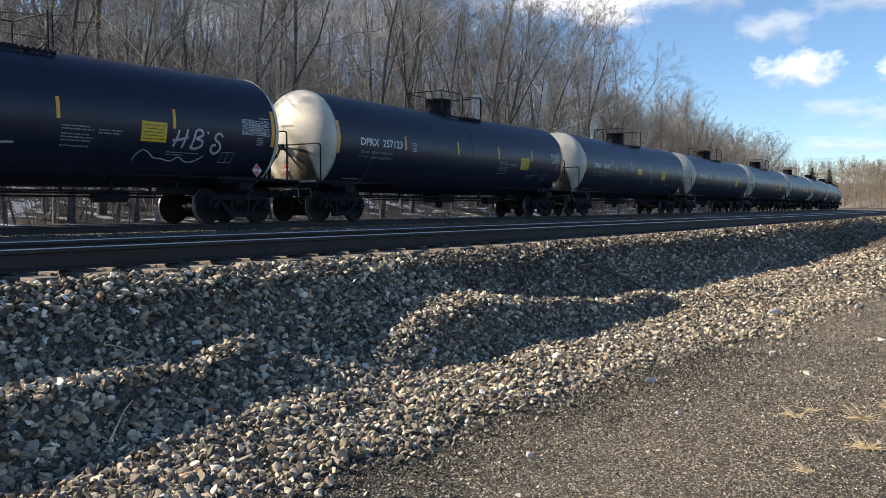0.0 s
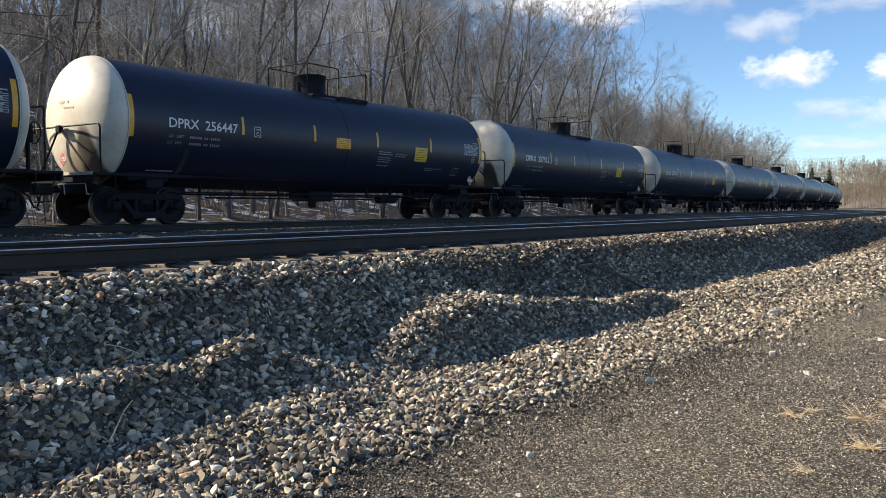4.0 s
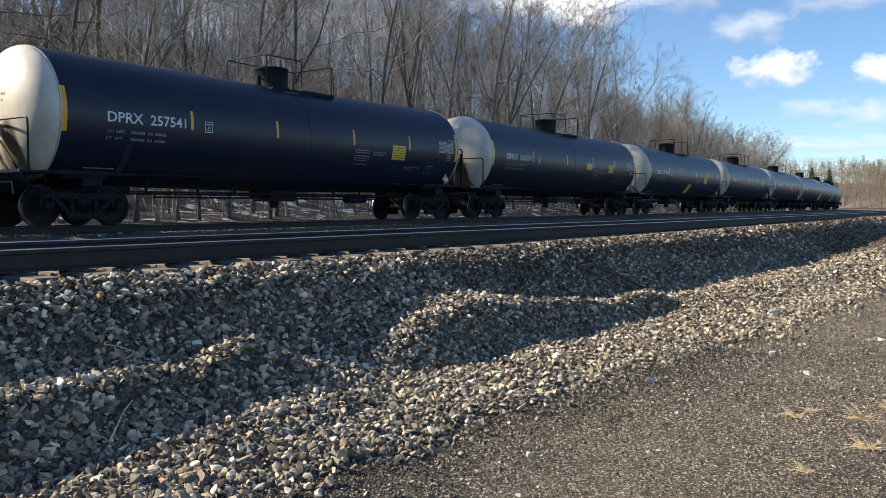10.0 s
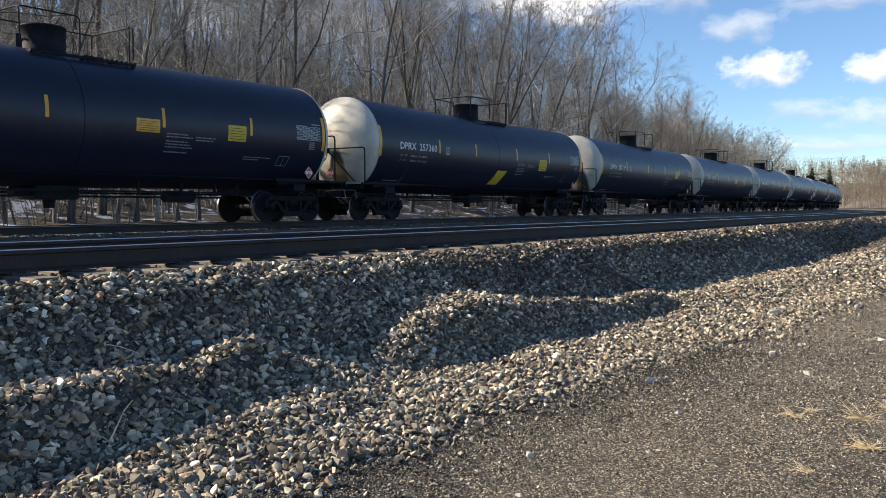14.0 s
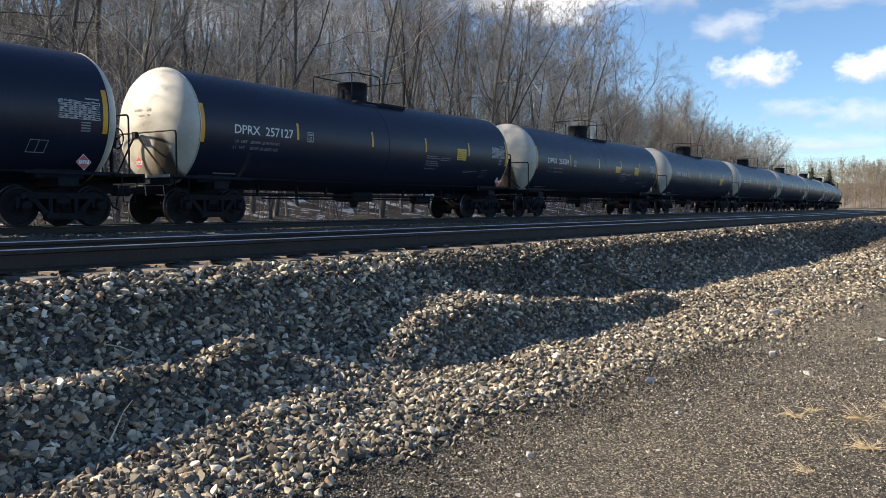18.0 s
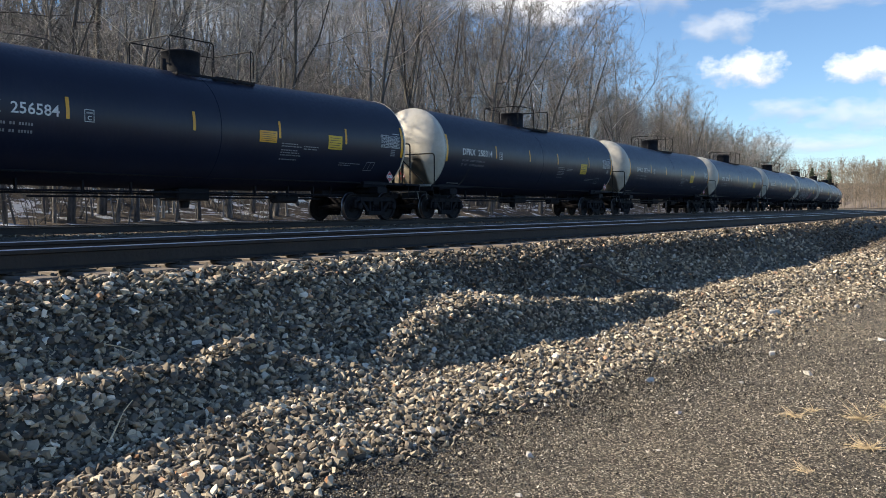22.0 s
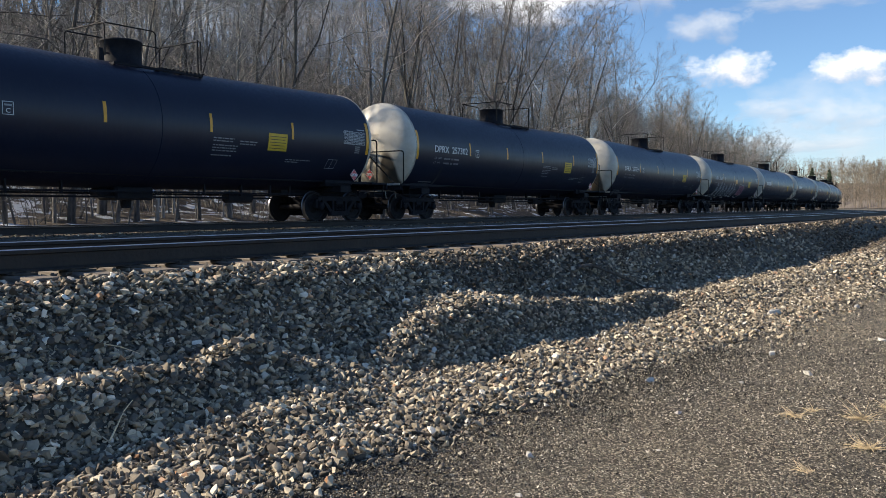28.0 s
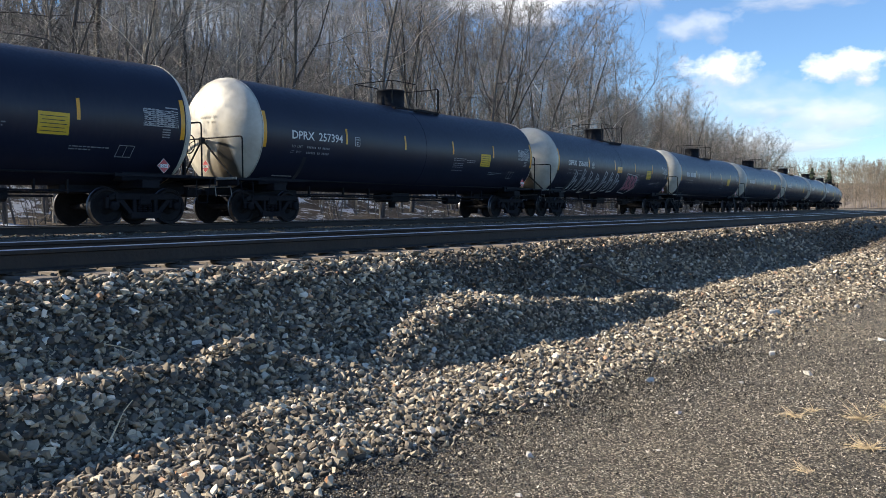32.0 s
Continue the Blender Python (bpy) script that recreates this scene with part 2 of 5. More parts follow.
def big_mesh(name, verts, faces, sizes, materials, index=None, smooth=False):
    """Mesh from numpy arrays: faces is the flat list of corners, sizes the corners of each face."""
    me = bpy.data.meshes.new(name)
    me.vertices.add(len(verts))
    me.vertices.foreach_set("co", np.asarray(verts, np.float32).ravel())
    me.loops.add(len(faces))
    me.loops.foreach_set("vertex_index", np.asarray(faces, np.int32))
    me.polygons.add(len(sizes))
    starts = np.concatenate(([0], np.cumsum(sizes)[:-1])).astype(np.int32)
    me.polygons.foreach_set("loop_start", starts)
    for m in materials:
        me.materials.append(m)
    if index is not None:
        me.polygons.foreach_set("material_index", np.asarray(index, np.int32))
    me.polygons.foreach_set("use_smooth", np.full(len(sizes), bool(smooth)))
    me.update(calc_edges=True)
    me.validate()
    return me


def part(name, source, material, parent, label="", smooth=False):
    """Links a bmesh, or a ready mesh, as one object under parent."""
    if isinstance(source, bmesh.types.BMesh):
        me = bpy.data.meshes.new(name)
        source.to_mesh(me)
        source.free()
        me.materials.append(material)
        if smooth:
            me.polygons.foreach_set("use_smooth", [True] * len(me.polygons))
    else:
        me = source
    ob = new(name, me)
    ob.parent = parent
    if label:
        tagged(ob, label)
    return ob


def add_box(bm, x0, x1, y0, y1, z0, z1, bev=0.0):
    m = Matrix.Translation(((x0 + x1) / 2, (y0 + y1) / 2, (z0 + z1) / 2)) @ Matrix.Diagonal((abs(x1 - x0), abs(y1 - y0), abs(z1 - z0), 1))
    r = bmesh.ops.create_cube(bm, size=1, matrix=m)
    if bev:
        bmesh.ops.bevel(bm, geom=list({e for v in r["verts"] for e in v.link_edges}), offset=bev, segments=1, affect="EDGES")
    return bm


def add_tube(bm, pts, radius, sides=6):
    """A round bar through pts."""
    pts = [Vector(p) for p in pts]
    rings = []
    for i, p in enumerate(pts):
        d = (pts[min(i + 1, len(pts) - 1)] - pts[max(i - 1, 0)]).normalized()
        a = d.orthogonal().normalized()
        if abs(d.z) < 0.95:
            a = d.cross(Vector((0, 0, 1))).normalized()
        else:
            a = Vector((0, 1, 0)).cross(d).normalized()
        c = d.cross(a)
        r = radius[i] if isinstance(radius, (list, tuple)) else radius
        rings.append([bm.verts.new(p + (a * math.cos(2 * math.pi * k / sides) + c * math.sin(2 * math.pi * k / sides)) * r) for k in range(sides)])
    for q0, q1 in zip(rings, rings[1:]):
        for k in range(sides):
            bm.faces.new((q0[k], q0[(k + 1) % sides], q1[(k + 1) % sides], q1[k]))
    bm.faces.new(rings[0][::-1])
    bm.faces.new(rings[-1])
    return bm


def bend(p0, p1, p2, n=4, r=0.12):
    """A rounded corner at p1 on the way from p0 to p2."""
    p0, p1, p2 = Vector(p0), Vector(p1), Vector(p2)
    a, c = p1 + (p0 - p1).normalized() * r, p1 + (p2 - p1).normalized() * r
    return [((1 - u) ** 2) * a + 2 * u * (1 - u) * p1 + u * u * c for u in (k / n for k in range(n + 1))]


def add_cyl(bm, p0, p1, r0, r1=None, sides=16):
    return add_tube(bm, [p0, p1], [r0, r0 if r1 is None else r1], sides)


def lathe(bm, profile, axis="y", sides=28, centre=(0, 0, 0)):
    """Turns (distance along the axis, radius) rows round an axis."""
    rings = []
    for d, r in profile:
        ring = []
        for k in range(sides):
            a = 2 * math.pi * k / sides
            co = {"y": (r * math.cos(a), d, r * math.sin(a)), "z": (r * math.cos(a), r * math.sin(a), d), "x": (d, r * math.cos(a), r * math.sin(a))}[axis]
            ring.append(bm.verts.new(Vector(centre) + Vector(co)))
        rings.append(ring)
    for q0, q1 in zip(rings, rings[1:]):
        for k in range(sides):
            bm.faces.new((q0[k], q0[(k + 1) % sides], q1[(k + 1) % sides], q1[k]))
    bm.faces.new(rings[0])
    bm.faces.new(rings[-1])
    bmesh.ops.recalc_face_normals(bm, faces=bm.faces)
    return bm


def thing(name, m, label, category, group="", kind=""):
    ob = new(name)
    ob.empty_display_size = 0.2
    ob.matrix_world = m
    return tagged(ob, label, category, group, kind)


# ---- ground ----
def smooth_step(a, b, v):
    u = np.clip((v - a) / (b - a), 0, 1)
    return u * u * (3 - 2 * u)


_rng = np.random.default_rng(7)
_WAVES = [(_rng.uniform(0.5, 1.0) * f, _rng.uniform(0, 6.283), _rng.uniform(0, 6.283), 1.0 / f ** 0.9) for f in (0.5, 0.9, 1.6, 2.7, 4.3, 6.5) for _ in range(4)]


def ripple(x, y):
    """Smooth unevenness between about -1 and 1."""
    v = 0
    for f, a, p, w in _WAVES:
        v = v + w * np.sin(f * 2 * (x * math.cos(a) + y * math.sin(a)) + p)
    return v / 5.0


# heaps of spilled stone on the bench of the slope: s, off, half length, half width, height
HEAPS = [(4.08, 14.16, 0.34, 0.17, 0.20), (2.65, 14.26, 1.7, 0.24, 0.27), (4.42, 14.45, 0.35, 0.20, 0.10), (7.26, 14.24, 1.25, 0.34, 0.29), (6.1, 14.36, 0.6, 0.28, 0.15),
         (8.63, 14.49, 1.41, 0.23, 0.21), (2.28, 14.81, 1.17, 0.32, -0.06), (3.5, 14.86, 0.8, 0.25, 0.07), (10.7, 14.59, 0.89, 0.21, 0.21), (13.5, 15.0, 1.6, 0.4, 0.11),
         (17.0, 15.35, 3.0, 0.4, 0.11), (24.0, 15.55, 5.0, 0.5, 0.12), (22.0, 14.5, 8.0, 0.5, -0.08), (10.3, 14.8, 0.7, 0.3, -0.08), (6.33, 14.68, 0.98, 0.3, -0.11), (4.43, 14.7, 0.35, 0.25, 0.05)]


def height(s, off):
    """Ground level over the rails of the train's track."""
    s, off = np.broadcast_arrays(np.asarray(s, float), np.asarray(off, float))
    w = off - NEAR - 1.5
    z = np.interp(off, [-400, -120, -60, -30, -14, -9, -5, -3.0, -1.9, 1.9, 3.0, 5.0, NEAR - 3.2, NEAR - 1.8, NEAR + 1.5],
                  [40, 20, 8.5, 3.2, 0.45, -0.25, -0.5, -0.45, -0.2, -0.2, -0.4, -0.45, -0.35, -0.13, -0.145])
    z = z + np.interp(off, [-400, -120, -60, -30, -14], [19, 14, 9.5, 3.2, 0]) * (1 - 0.45 * smooth_step(90, 210, s))
    k = 0.10 * ripple(s * 0.7, 3.0)
    slope = np.interp(w, [0, 0.25, 0.95, 1.2, 2.8, 3.6, 8, 30, 400], [-0.145, -0.25, -0.87, -0.93, -1.12, -1.16, -1.2, -1.3, -2.0])
    slope = np.where((w > 0) & (w < 3), np.interp(w + k * np.clip(w, 0, 1), [0, 0.25, 0.95, 1.2, 2.8, 3.6], [-0.145, -0.25, -0.87, -0.93, -1.12, -1.16]), slope)
    z = np.where(w > 0, slope, z)
    for hs, ho, ls, lo, hh in HEAPS:
        z = z + hh * np.exp(-((s - hs) / ls) ** 2 - ((off - ho) / lo) ** 2)
    z = z + np.where(w > 0.1, 0.035, 0.012) * ripple(s, off) * np.where(np.abs(off) < 2, 0, 1)
    z = z + smooth_step(205, 420, s) * 13 * smooth_step(15, 40, off)
    z = z + np.where(off < -9, 0.25 * ripple(s * 0.25, off * 0.25), 0)
    return z


def axis(*runs):
    out = []
    for a, b, st in runs:
        out.append(np.arange(a, b, st))
    return np.unique(np.concatenate(out).round(4))


GS = axis((-480, -40, 20), (-40, 0, 2), (0, 22, 0.12), (22, 60, 0.6), (60, 240, 4), (240, 681, 20))
GO = axis((-400, -60, 12), (-60, -9, 1.5), (-9, 13, 0.35), (13, 17, 0.08), (17, 24, 0.5), (24, 400, 16))
_S, _O = np.meshgrid(GS, GO, indexing="ij")
_x, _y, _h = track(_S, _O)
_z = height(_S, _O)
_ns, _no = len(GS), len(GO)
_id = np.arange(_ns * _no).reshape(_ns, _no)
_q = np.stack([_id[:-1, :-1], _id[:-1, 1:], _id[1:, 1:], _id[1:, :-1]], -1).reshape(-1, 4)
_co = (0.5 * (_O[:-1, :-1] + _O[1:, 1:])).ravel()
_cs = (0.5 * (_S[:-1, :-1] + _S[1:, 1:])).ravel()
ROAD_EDGE, EDGE_S, EDGE_D = 15.95, (0, 3.5, 4.8, 5.7, 8, 11, 15, 40), (-0.3, -0.3, -0.3, 0, 0.14, 0.4, 0.75, 1.0)
_mi = np.where((_co < -32.0) | ((_co > 15) & (_cs > 190)), 3, np.where(_co < -5.0, 2, np.where(_co > ROAD_EDGE + 0.05 * np.sin(_cs * 3) + np.interp(_cs, EDGE_S, EDGE_D), 1, 0)))
_nz = big_mesh("ground", np.stack([_x, _y, _z], -1).reshape(-1, 3), _q.ravel(), np.full(len(_q), 4), [M_BED, M_ROAD, M_FLOOR, M_LITTER], _mi, True)
_nz.flip_normals() if _nz.polygons[0].normal.z < 0 else None
ground = tagged(new("ground", _nz), "ballasted railway bed, cinder road and leafy wooded bank with snow patches", "ground", kind="structure")


# ---- tracks ----
def strip_mesh(name, off, z, profile, s0, s1, step, materials, top):
    """A rail: a profile of (across, up) points swept along the track; faces number top get the second material."""
    ss = np.arange(s0, s1, step)
    x, y, h = track(ss, off)
    n = len(profile)
    V = []
    for a, u in profile:
        V.append(np.stack([x - a * np.sin(h) * -1, y - a * np.cos(h), np.full_like(x, z + u)], -1))
    V = np.stack(V, 1).reshape(-1, 3)
    i = np.arange(len(ss) - 1)[:, None] * n
    k = np.arange(n)[None, :]
    k2 = (k + 1) % n
    f = np.stack([i + k, i + k2, i + n + k2, i + n + k], -1).reshape(-1, 4)
    idx = np.tile(np.isin(np.arange(n), top).astype(int), len(ss) - 1)
    me = big_mesh(name, V, f.ravel(), np.full(len(f), 4), materials, idx)
    bm = bmesh.new()
    bm.from_mesh(me)
    bmesh.ops.recalc_face_normals(bm, faces=bm.faces)
    bm.to_mesh(me)
    bm.free()
    return me


RAIL = [(-0.075, 0.0), (-0.075, 0.012), (-0.012, 0.03), (-0.010, 0.135), (-0.037, 0.145), (-0.037, 0.166), (-0.033, 0.175), (-0.022, 0.180), (0.0, 0.182),
        (0.022, 0.180), (0.033, 0.175), (0.037, 0.166), (0.037, 0.145), (0.010, 0.135), (0.012, 0.03), (0.075, 0.012), (0.075, 0.0)]


def tie_mesh():
    bm = bmesh.new()
    add_box(bm, -0.115, 0.115, -1.3, 1.3, -0.17, 0.0, 0.012)
    me = bpy.data.meshes.new("sleeper")
    bm.to_mesh(me)
    bm.free()
    me.materials.append(M_TIE)
    return me


def plate_mesh():
    bm = bmesh.new()
    add_box(bm, -0.095, 0.095, -0.19, 0.19, 0.0, 0.016, 0.003)
    for sx in (-0.055, 0.055):
        for sy in (-0.10, 0.10):
            add_box(bm, sx - 0.012, sx + 0.012, sy - 0.018, sy + 0.018, 0.012, 0.030, 0.003)
    me = bpy.data.meshes.new("tie_plate")
    bm.to_mesh(me)
    bm.free()
    me.materials.append(M_PLATE)
    return me


TIE_ME, PLATE_ME = tie_mesh(), plate_mesh()


def railway_track(off, top, ties, label):
    tr = thing("railway_track", Matrix.Identity(4), label, "railway track", "railway tracks", "structure")
    for side in (-0.7525, 0.7525):
        part("rail", strip_mesh("rail", off + side, top - 0.18, RAIL, -300, 420, 0.75 if off > 5 else 1.5, [M_RAIL, M_RAILTOP], [7, 8, 9]), None, tr, "steel rail with a bright worn head")
    rnd = random.Random(3)
    for i in range(*ties):
        s = i * 0.508 + 0.19 + rnd.uniform(-0.02, 0.02)
        o = off + rnd.uniform(-0.03, 0.03)
        x, y, h = track(s, o)
        t = part("sleeper", TIE_ME, None, tr)
        t.matrix_local = pose(float(x), float(y), top - 0.196 + rnd.uniform(-0.006, 0.004), 0, 0, math.degrees(float(h)) + rnd.uniform(-1.2, 1.2))
        if off > 5 and i < 90:
            for side in (-0.7525, 0.7525):
                xp, yp, h = track(s, off + side)
                p = part("tie_plate", PLATE_ME, None, tr)
                p.matrix_local = pose(float(xp), float(yp), top - 0.196, 0, 0, math.degrees(float(h)))
    return tr


railway_track(NEAR, 0.092, (-4, 200), "empty railway track with rusty steel rails and wooden sleepers")
railway_track(0.0, 0.0, (0, 120), "railway track under the train, polished rails on dark sleepers")


# ---- loose stone ----
def stone_templates(n, seed, pts=9, flat=0.62):
    rnd = random.Random(seed)
    out = []
    for _ in range(n):
        bm = bmesh.new()
        for _ in range(pts):
            v = Vector((rnd.uniform(-1, 1), rnd.uniform(-1, 1), rnd.uniform(-1, 1)))
            v = v / max(sum(abs(q) ** 4 for q in v) ** 0.25, 1e-3) * rnd.uniform(0.75, 0.95)
            bm.verts.new((v.x * rnd.uniform(0.95, 1.3), v.y * 0.8, v.z * flat))
        r = bmesh.ops.convex_hull(bm, input=bm.verts)
        bmesh.ops.delete(bm, geom=list({g for g in r["geom_interior"] if isinstance(g, bmesh.types.BMVert)}), context="VERTS")
        bmesh.ops.triangulate(bm, faces=bm.faces)
        bm.verts.index_update()
        out.append((np.array([v.co[:] for v in bm.verts]), np.array([[v.index for v in f.verts] for f in bm.faces])))
        bm.free()
    return out


def random_turns(rng, n):
    q = rng.normal(size=(n, 4))
    q /= np.linalg.norm(q, axis=1)[:, None]
    w, x, y, z = q.T
    return np.stack([np.stack([1 - 2 * (y * y + z * z), 2 * (x * y - z * w), 2 * (x * z + y * w)], -1),
                     np.stack([2 * (x * y + z * w), 1 - 2 * (x * x + z * z), 2 * (y * z - x * w)], -1),
                     np.stack([2 * (x * z - y * w), 2 * (y * z + x * w), 1 - 2 * (x * x + y * y)], -1)], 1)


def scatter(name, rng, templates, s, off, size, material, label, category, sink=0.25, lift=None):
    x, y, h = track(s, off)
    z = height(s, off) + size * (0.5 - sink)
    if lift is not None:
        z = z + lift
    c = np.stack([x, y, z], -1)
    R = random_turns(rng, len(s))
    kind = rng.integers(0, len(templates), len(s))
    # stones lie on their flat sides more often than not
    flat = rng.random(len(s)) < 0.62
    turn = rng.uniform(0, 6.283, len(s))
    tilt = rng.normal(0, 0.38, (2, len(s)))
    ct, st = np.cos(turn), np.sin(turn)
    L = np.stack([np.stack([ct, -st, tilt[0]], -1), np.stack([st, ct, tilt[1]], -1), np.stack([-tilt[0], -tilt[1], np.ones(len(s))], -1)], 1)
    R = np.where(flat[:, None, None], L, R)
    V, F, base = [], [], 0
    for k, (tv, tf) in enumerate(templates):
        m = kind == k
        if not m.any():
            continue
        v = np.einsum("nij,kj->nki", R[m], tv) * (size[m] * 0.5)[:, None, None] + c[m][:, None, :]
        n = m.sum()
        F.append((tf[None] + (np.arange(n) * len(tv))[:, None, None] + base).reshape(-1, 3))
        V.append(v.reshape(-1, 3))
        base += n * len(tv)
    F = np.concatenate(F)
    me = big_mesh(name, np.concatenate(V), F.ravel(), np.full(len(F), 3), [material])
    return tagged(new(name, me), label, category, kind="stuff")


def ballast():
    rng = np.random.default_rng(11)
    tem = stone_templates(24, 5, 9, 0.60)
    S, O, Z, L = [], [], [], []
    # near slope, bench and foot: two layers
    for s0, s1, o0, o1, dens, a, b in ((0.5, 7.5, 13.08, 15.9, 1350, 0.025, 0.115), (7.5, 9, 13.08, 16.2, 1000, 0.03, 0.115), (9, 18, 13.08, 16.9, 560, 0.04, 0.13), (18, 34, 13.08, 17.0, 130, 0.07, 0.17),
                                       (34, 70, 12.9, 17.0, 24, 0.10, 0.22), (0.5, 9, 13.1, 16.2, 750, 0.016, 0.05), (1.5, 9, 14.5, 16.1, 700, 0.03, 0.085), (9, 16, 14.6, 17.0, 330, 0.03, 0.09),
                                       (2, 30, NEAR - 1.6, NEAR + 1.2, 70, 0.05, 0.09), (4, 40, NEAR - 4.5, NEAR - 1.5, 40, 0.05, 0.10),
                                       (8, 40, -3.0, 3.0, 12, 0.06, 0.11)):
        n = int((s1 - s0) * (o1 - o0) * dens)
        S.append(rng.uniform(s0, s1, n))
        O.append(rng.uniform(o0, o1, n))
        Z.append(a + (b - a) * rng.beta(1.5, 3.2, n))
    S, O, Z = map(np.concatenate, (S, O, Z))
    edge = ROAD_EDGE + 0.13 * ripple(S * 1.3, 1.0) + np.interp(S, EDGE_S, EDGE_D)
    keep = (O < edge) & (rng.random(len(S)) < 0.25 + 1.6 * (edge - O)) | (rng.random(len(S)) < 0.2 * np.exp(-(O - edge) * 4))
    tie = (np.abs(O - NEAR) < 1.32) & (np.abs(((S - 0.19) / 0.508 + 0.5) % 1 - 0.5) < 0.27)
    keep &= ~tie & (np.abs(np.abs(O - NEAR) - 0.75) > 0.12)
    Z = np.where((O > 14.6) & (S < 16), np.minimum(Z, 0.095) * 0.85, Z * 0.93)
    Z = np.where(np.abs(O - NEAR) < 1.5, np.minimum(Z, 0.075), Z)
    lift = rng.uniform(-0.2, 0.3, len(S)) * Z
    near = keep & (S < 7.5) & (O > 12.9) & (Z > 0.055)
    far = keep & ~near
    # the largest stones of the near slope are pieces of their own
    own = np.flatnonzero(near & (S > 1.8))
    own = own[np.argsort(-Z[own])[:300]]
    near[own] = False
    heap = scatter("ballast_stones", rng, stone_templates(28, 8, 15, 0.60), S[near], O[near], Z[near], M_STONE, "heap of grey-brown crushed stone ballast at the foot of the slope", "gravel", 0.3, lift[near])
    shapes = []
    for v, f in stone_templates(20, 18, 16, 0.62):
        shapes.append(mesh_of("stone", v * 0.5, f, M_LONE))
    turn = random.Random(77)
    for i in own:
        x, y, h = track(float(S[i]), float(O[i]))
        ob = part("stone", turn.choice(shapes), None, heap)
        z = float(height(float(S[i]), float(O[i]))) + float(Z[i]) * 0.2 + float(lift[i]) * 0.6
        ob.matrix_local = pose(float(x), float(y), z, turn.gauss(0, 24), turn.gauss(0, 24), turn.uniform(0, 360)) @ Matrix.Diagonal((Z[i], Z[i], Z[i], 1))
    # darker stones: most of the slope's top, and the far slope inside 14.9
    darker = far & ((O < 13.7 + 0.25 * ripple(S, 5.0)) & (rng.random(len(S)) < 0.75) | (S > 26) & (O < 14.9))
    plain = far & ~darker
    scatter("ballast_stones", rng, tem, S[plain], O[plain], Z[plain], M_STONE, "grey-brown crushed stone ballast along the railway", "gravel", 0.3, lift[plain])
    scatter("ballast_stones", rng, tem, S[darker], O[darker], Z[darker], M_DARK_STONE, "darker ballast stones beside the track and farther along it", "gravel", 0.3, lift[darker])


def grit():
    rng = np.random.default_rng(12)
    tem = stone_templates(8, 6, 6)
    S, O, Z = [], [], []
    for s0, s1, o0, o1, dens, a, b in ((1.5, 6, 15.6, 18.8, 1800, 0.008, 0.028), (6, 12, 15.8, 18.9, 1000, 0.011, 0.036), (12, 24, 16.2, 19.5, 110, 0.015, 0.06), (1.5, 12, 15.6, 18.9, 4, 0.03, 0.055), (2.5, 12, 15.5, 16.6, 900, 0.008, 0.034)):
        n = int((s1 - s0) * (o1 - o0) * dens)
        S.append(rng.uniform(s0, s1, n))
        O.append(rng.uniform(o0, o1, n))
        Z.append(a + (b - a) * rng.beta(1.2, 3.5, n))
    S, O, Z = map(np.concatenate, (S, O, Z))
    scatter("road_grit", rng, tem, S, O, Z, M_GRIT, "dark cinder grit and pebbles strewn over the road", "gravel", 0.2)
    # blacker chips along the foot of the stone slope
    n = 9000
    S = rng.uniform(2.2, 9, n)
    O = ROAD_EDGE + np.interp(S, EDGE_S, EDGE_D) + rng.gamma(2.0, 0.16, n) - 0.1
    scatter("road_grit", rng, tem, S, O, 0.010 + 0.03 * rng.beta(1.2, 3.0, n), M_COAL, "black cinder chips along the edge of the road", "gravel", 0.2)


ballast()
grit()


# ---- trees ----
class Tubes:
    """Collects thin tapered tubes as arrays."""

    def __init__(self):
        self.v, self.f, self.n = [], [], 0

    def add(self, pts, radii, sides):
        pts = np.asarray(pts, float)
        d = np.gradient(pts, axis=0)
        d /= np.linalg.norm(d, axis=1)[:, None] + 1e-9
        ref = np.where(np.abs(d[:, 2:3]) > 0.9, np.array([[1.0, 0, 0]]), np.array([[0, 0, 1.0]]))
        a = np.cross(d, ref)
        a /= np.linalg.norm(a, axis=1)[:, None]
        c = np.cross(d, a)
        ang = np.arange(sides) * 2 * np.pi / sides
        r = np.asarray(radii, float)[:, None, None]
        ring = pts[:, None] + r * (a[:, None] * np.cos(ang)[None, :, None] + c[:, None] * np.sin(ang)[None, :, None])
        i = np.arange(len(pts) - 1)[:, None] * sides
        k = np.arange(sides)[None]
        k2 = (k + 1) % sides
        q = np.stack([i + k, i + k2, i + sides + k2, i + sides + k], -1).reshape(-1, 4) + self.n
        self.v.append(ring.reshape(-1, 3))
        self.f.append(q)
        self.n += len(pts) * sides

    def arrays(self):
        return np.concatenate(self.v), np.concatenate(self.f)

    def mesh(self, name, material):
        v, f = self.arrays()
        return big_mesh(name, v, f.ravel(), np.full(len(f), 4), [material], None, True)


def wander(rng, start, direction, length, segs, bend_amt, lift):
    """A wavering line of points that turns upwards by lift."""
    p, d = np.array(start, float), np.array(direction, float)
    out = [p.copy()]
    for _ in range(segs):
        d = d + rng.normal(0, bend_amt, 3) + np.array([0, 0, lift])
        d /= np.linalg.norm(d)
        p = p + d * length / segs
        out.append(p.copy())
    return np.array(out)


def along(line, w):
    """The point and the direction at share w of a line of points."""
    u = np.linspace(0, 1, len(line))
    i = min(int(w * (len(line) - 1)), len(line) - 2)
    d = line[i + 1] - line[i]
    return np.array([np.interp(w, u, line[:, k]) for k in range(3)]), d / (np.linalg.norm(d) + 1e-9)


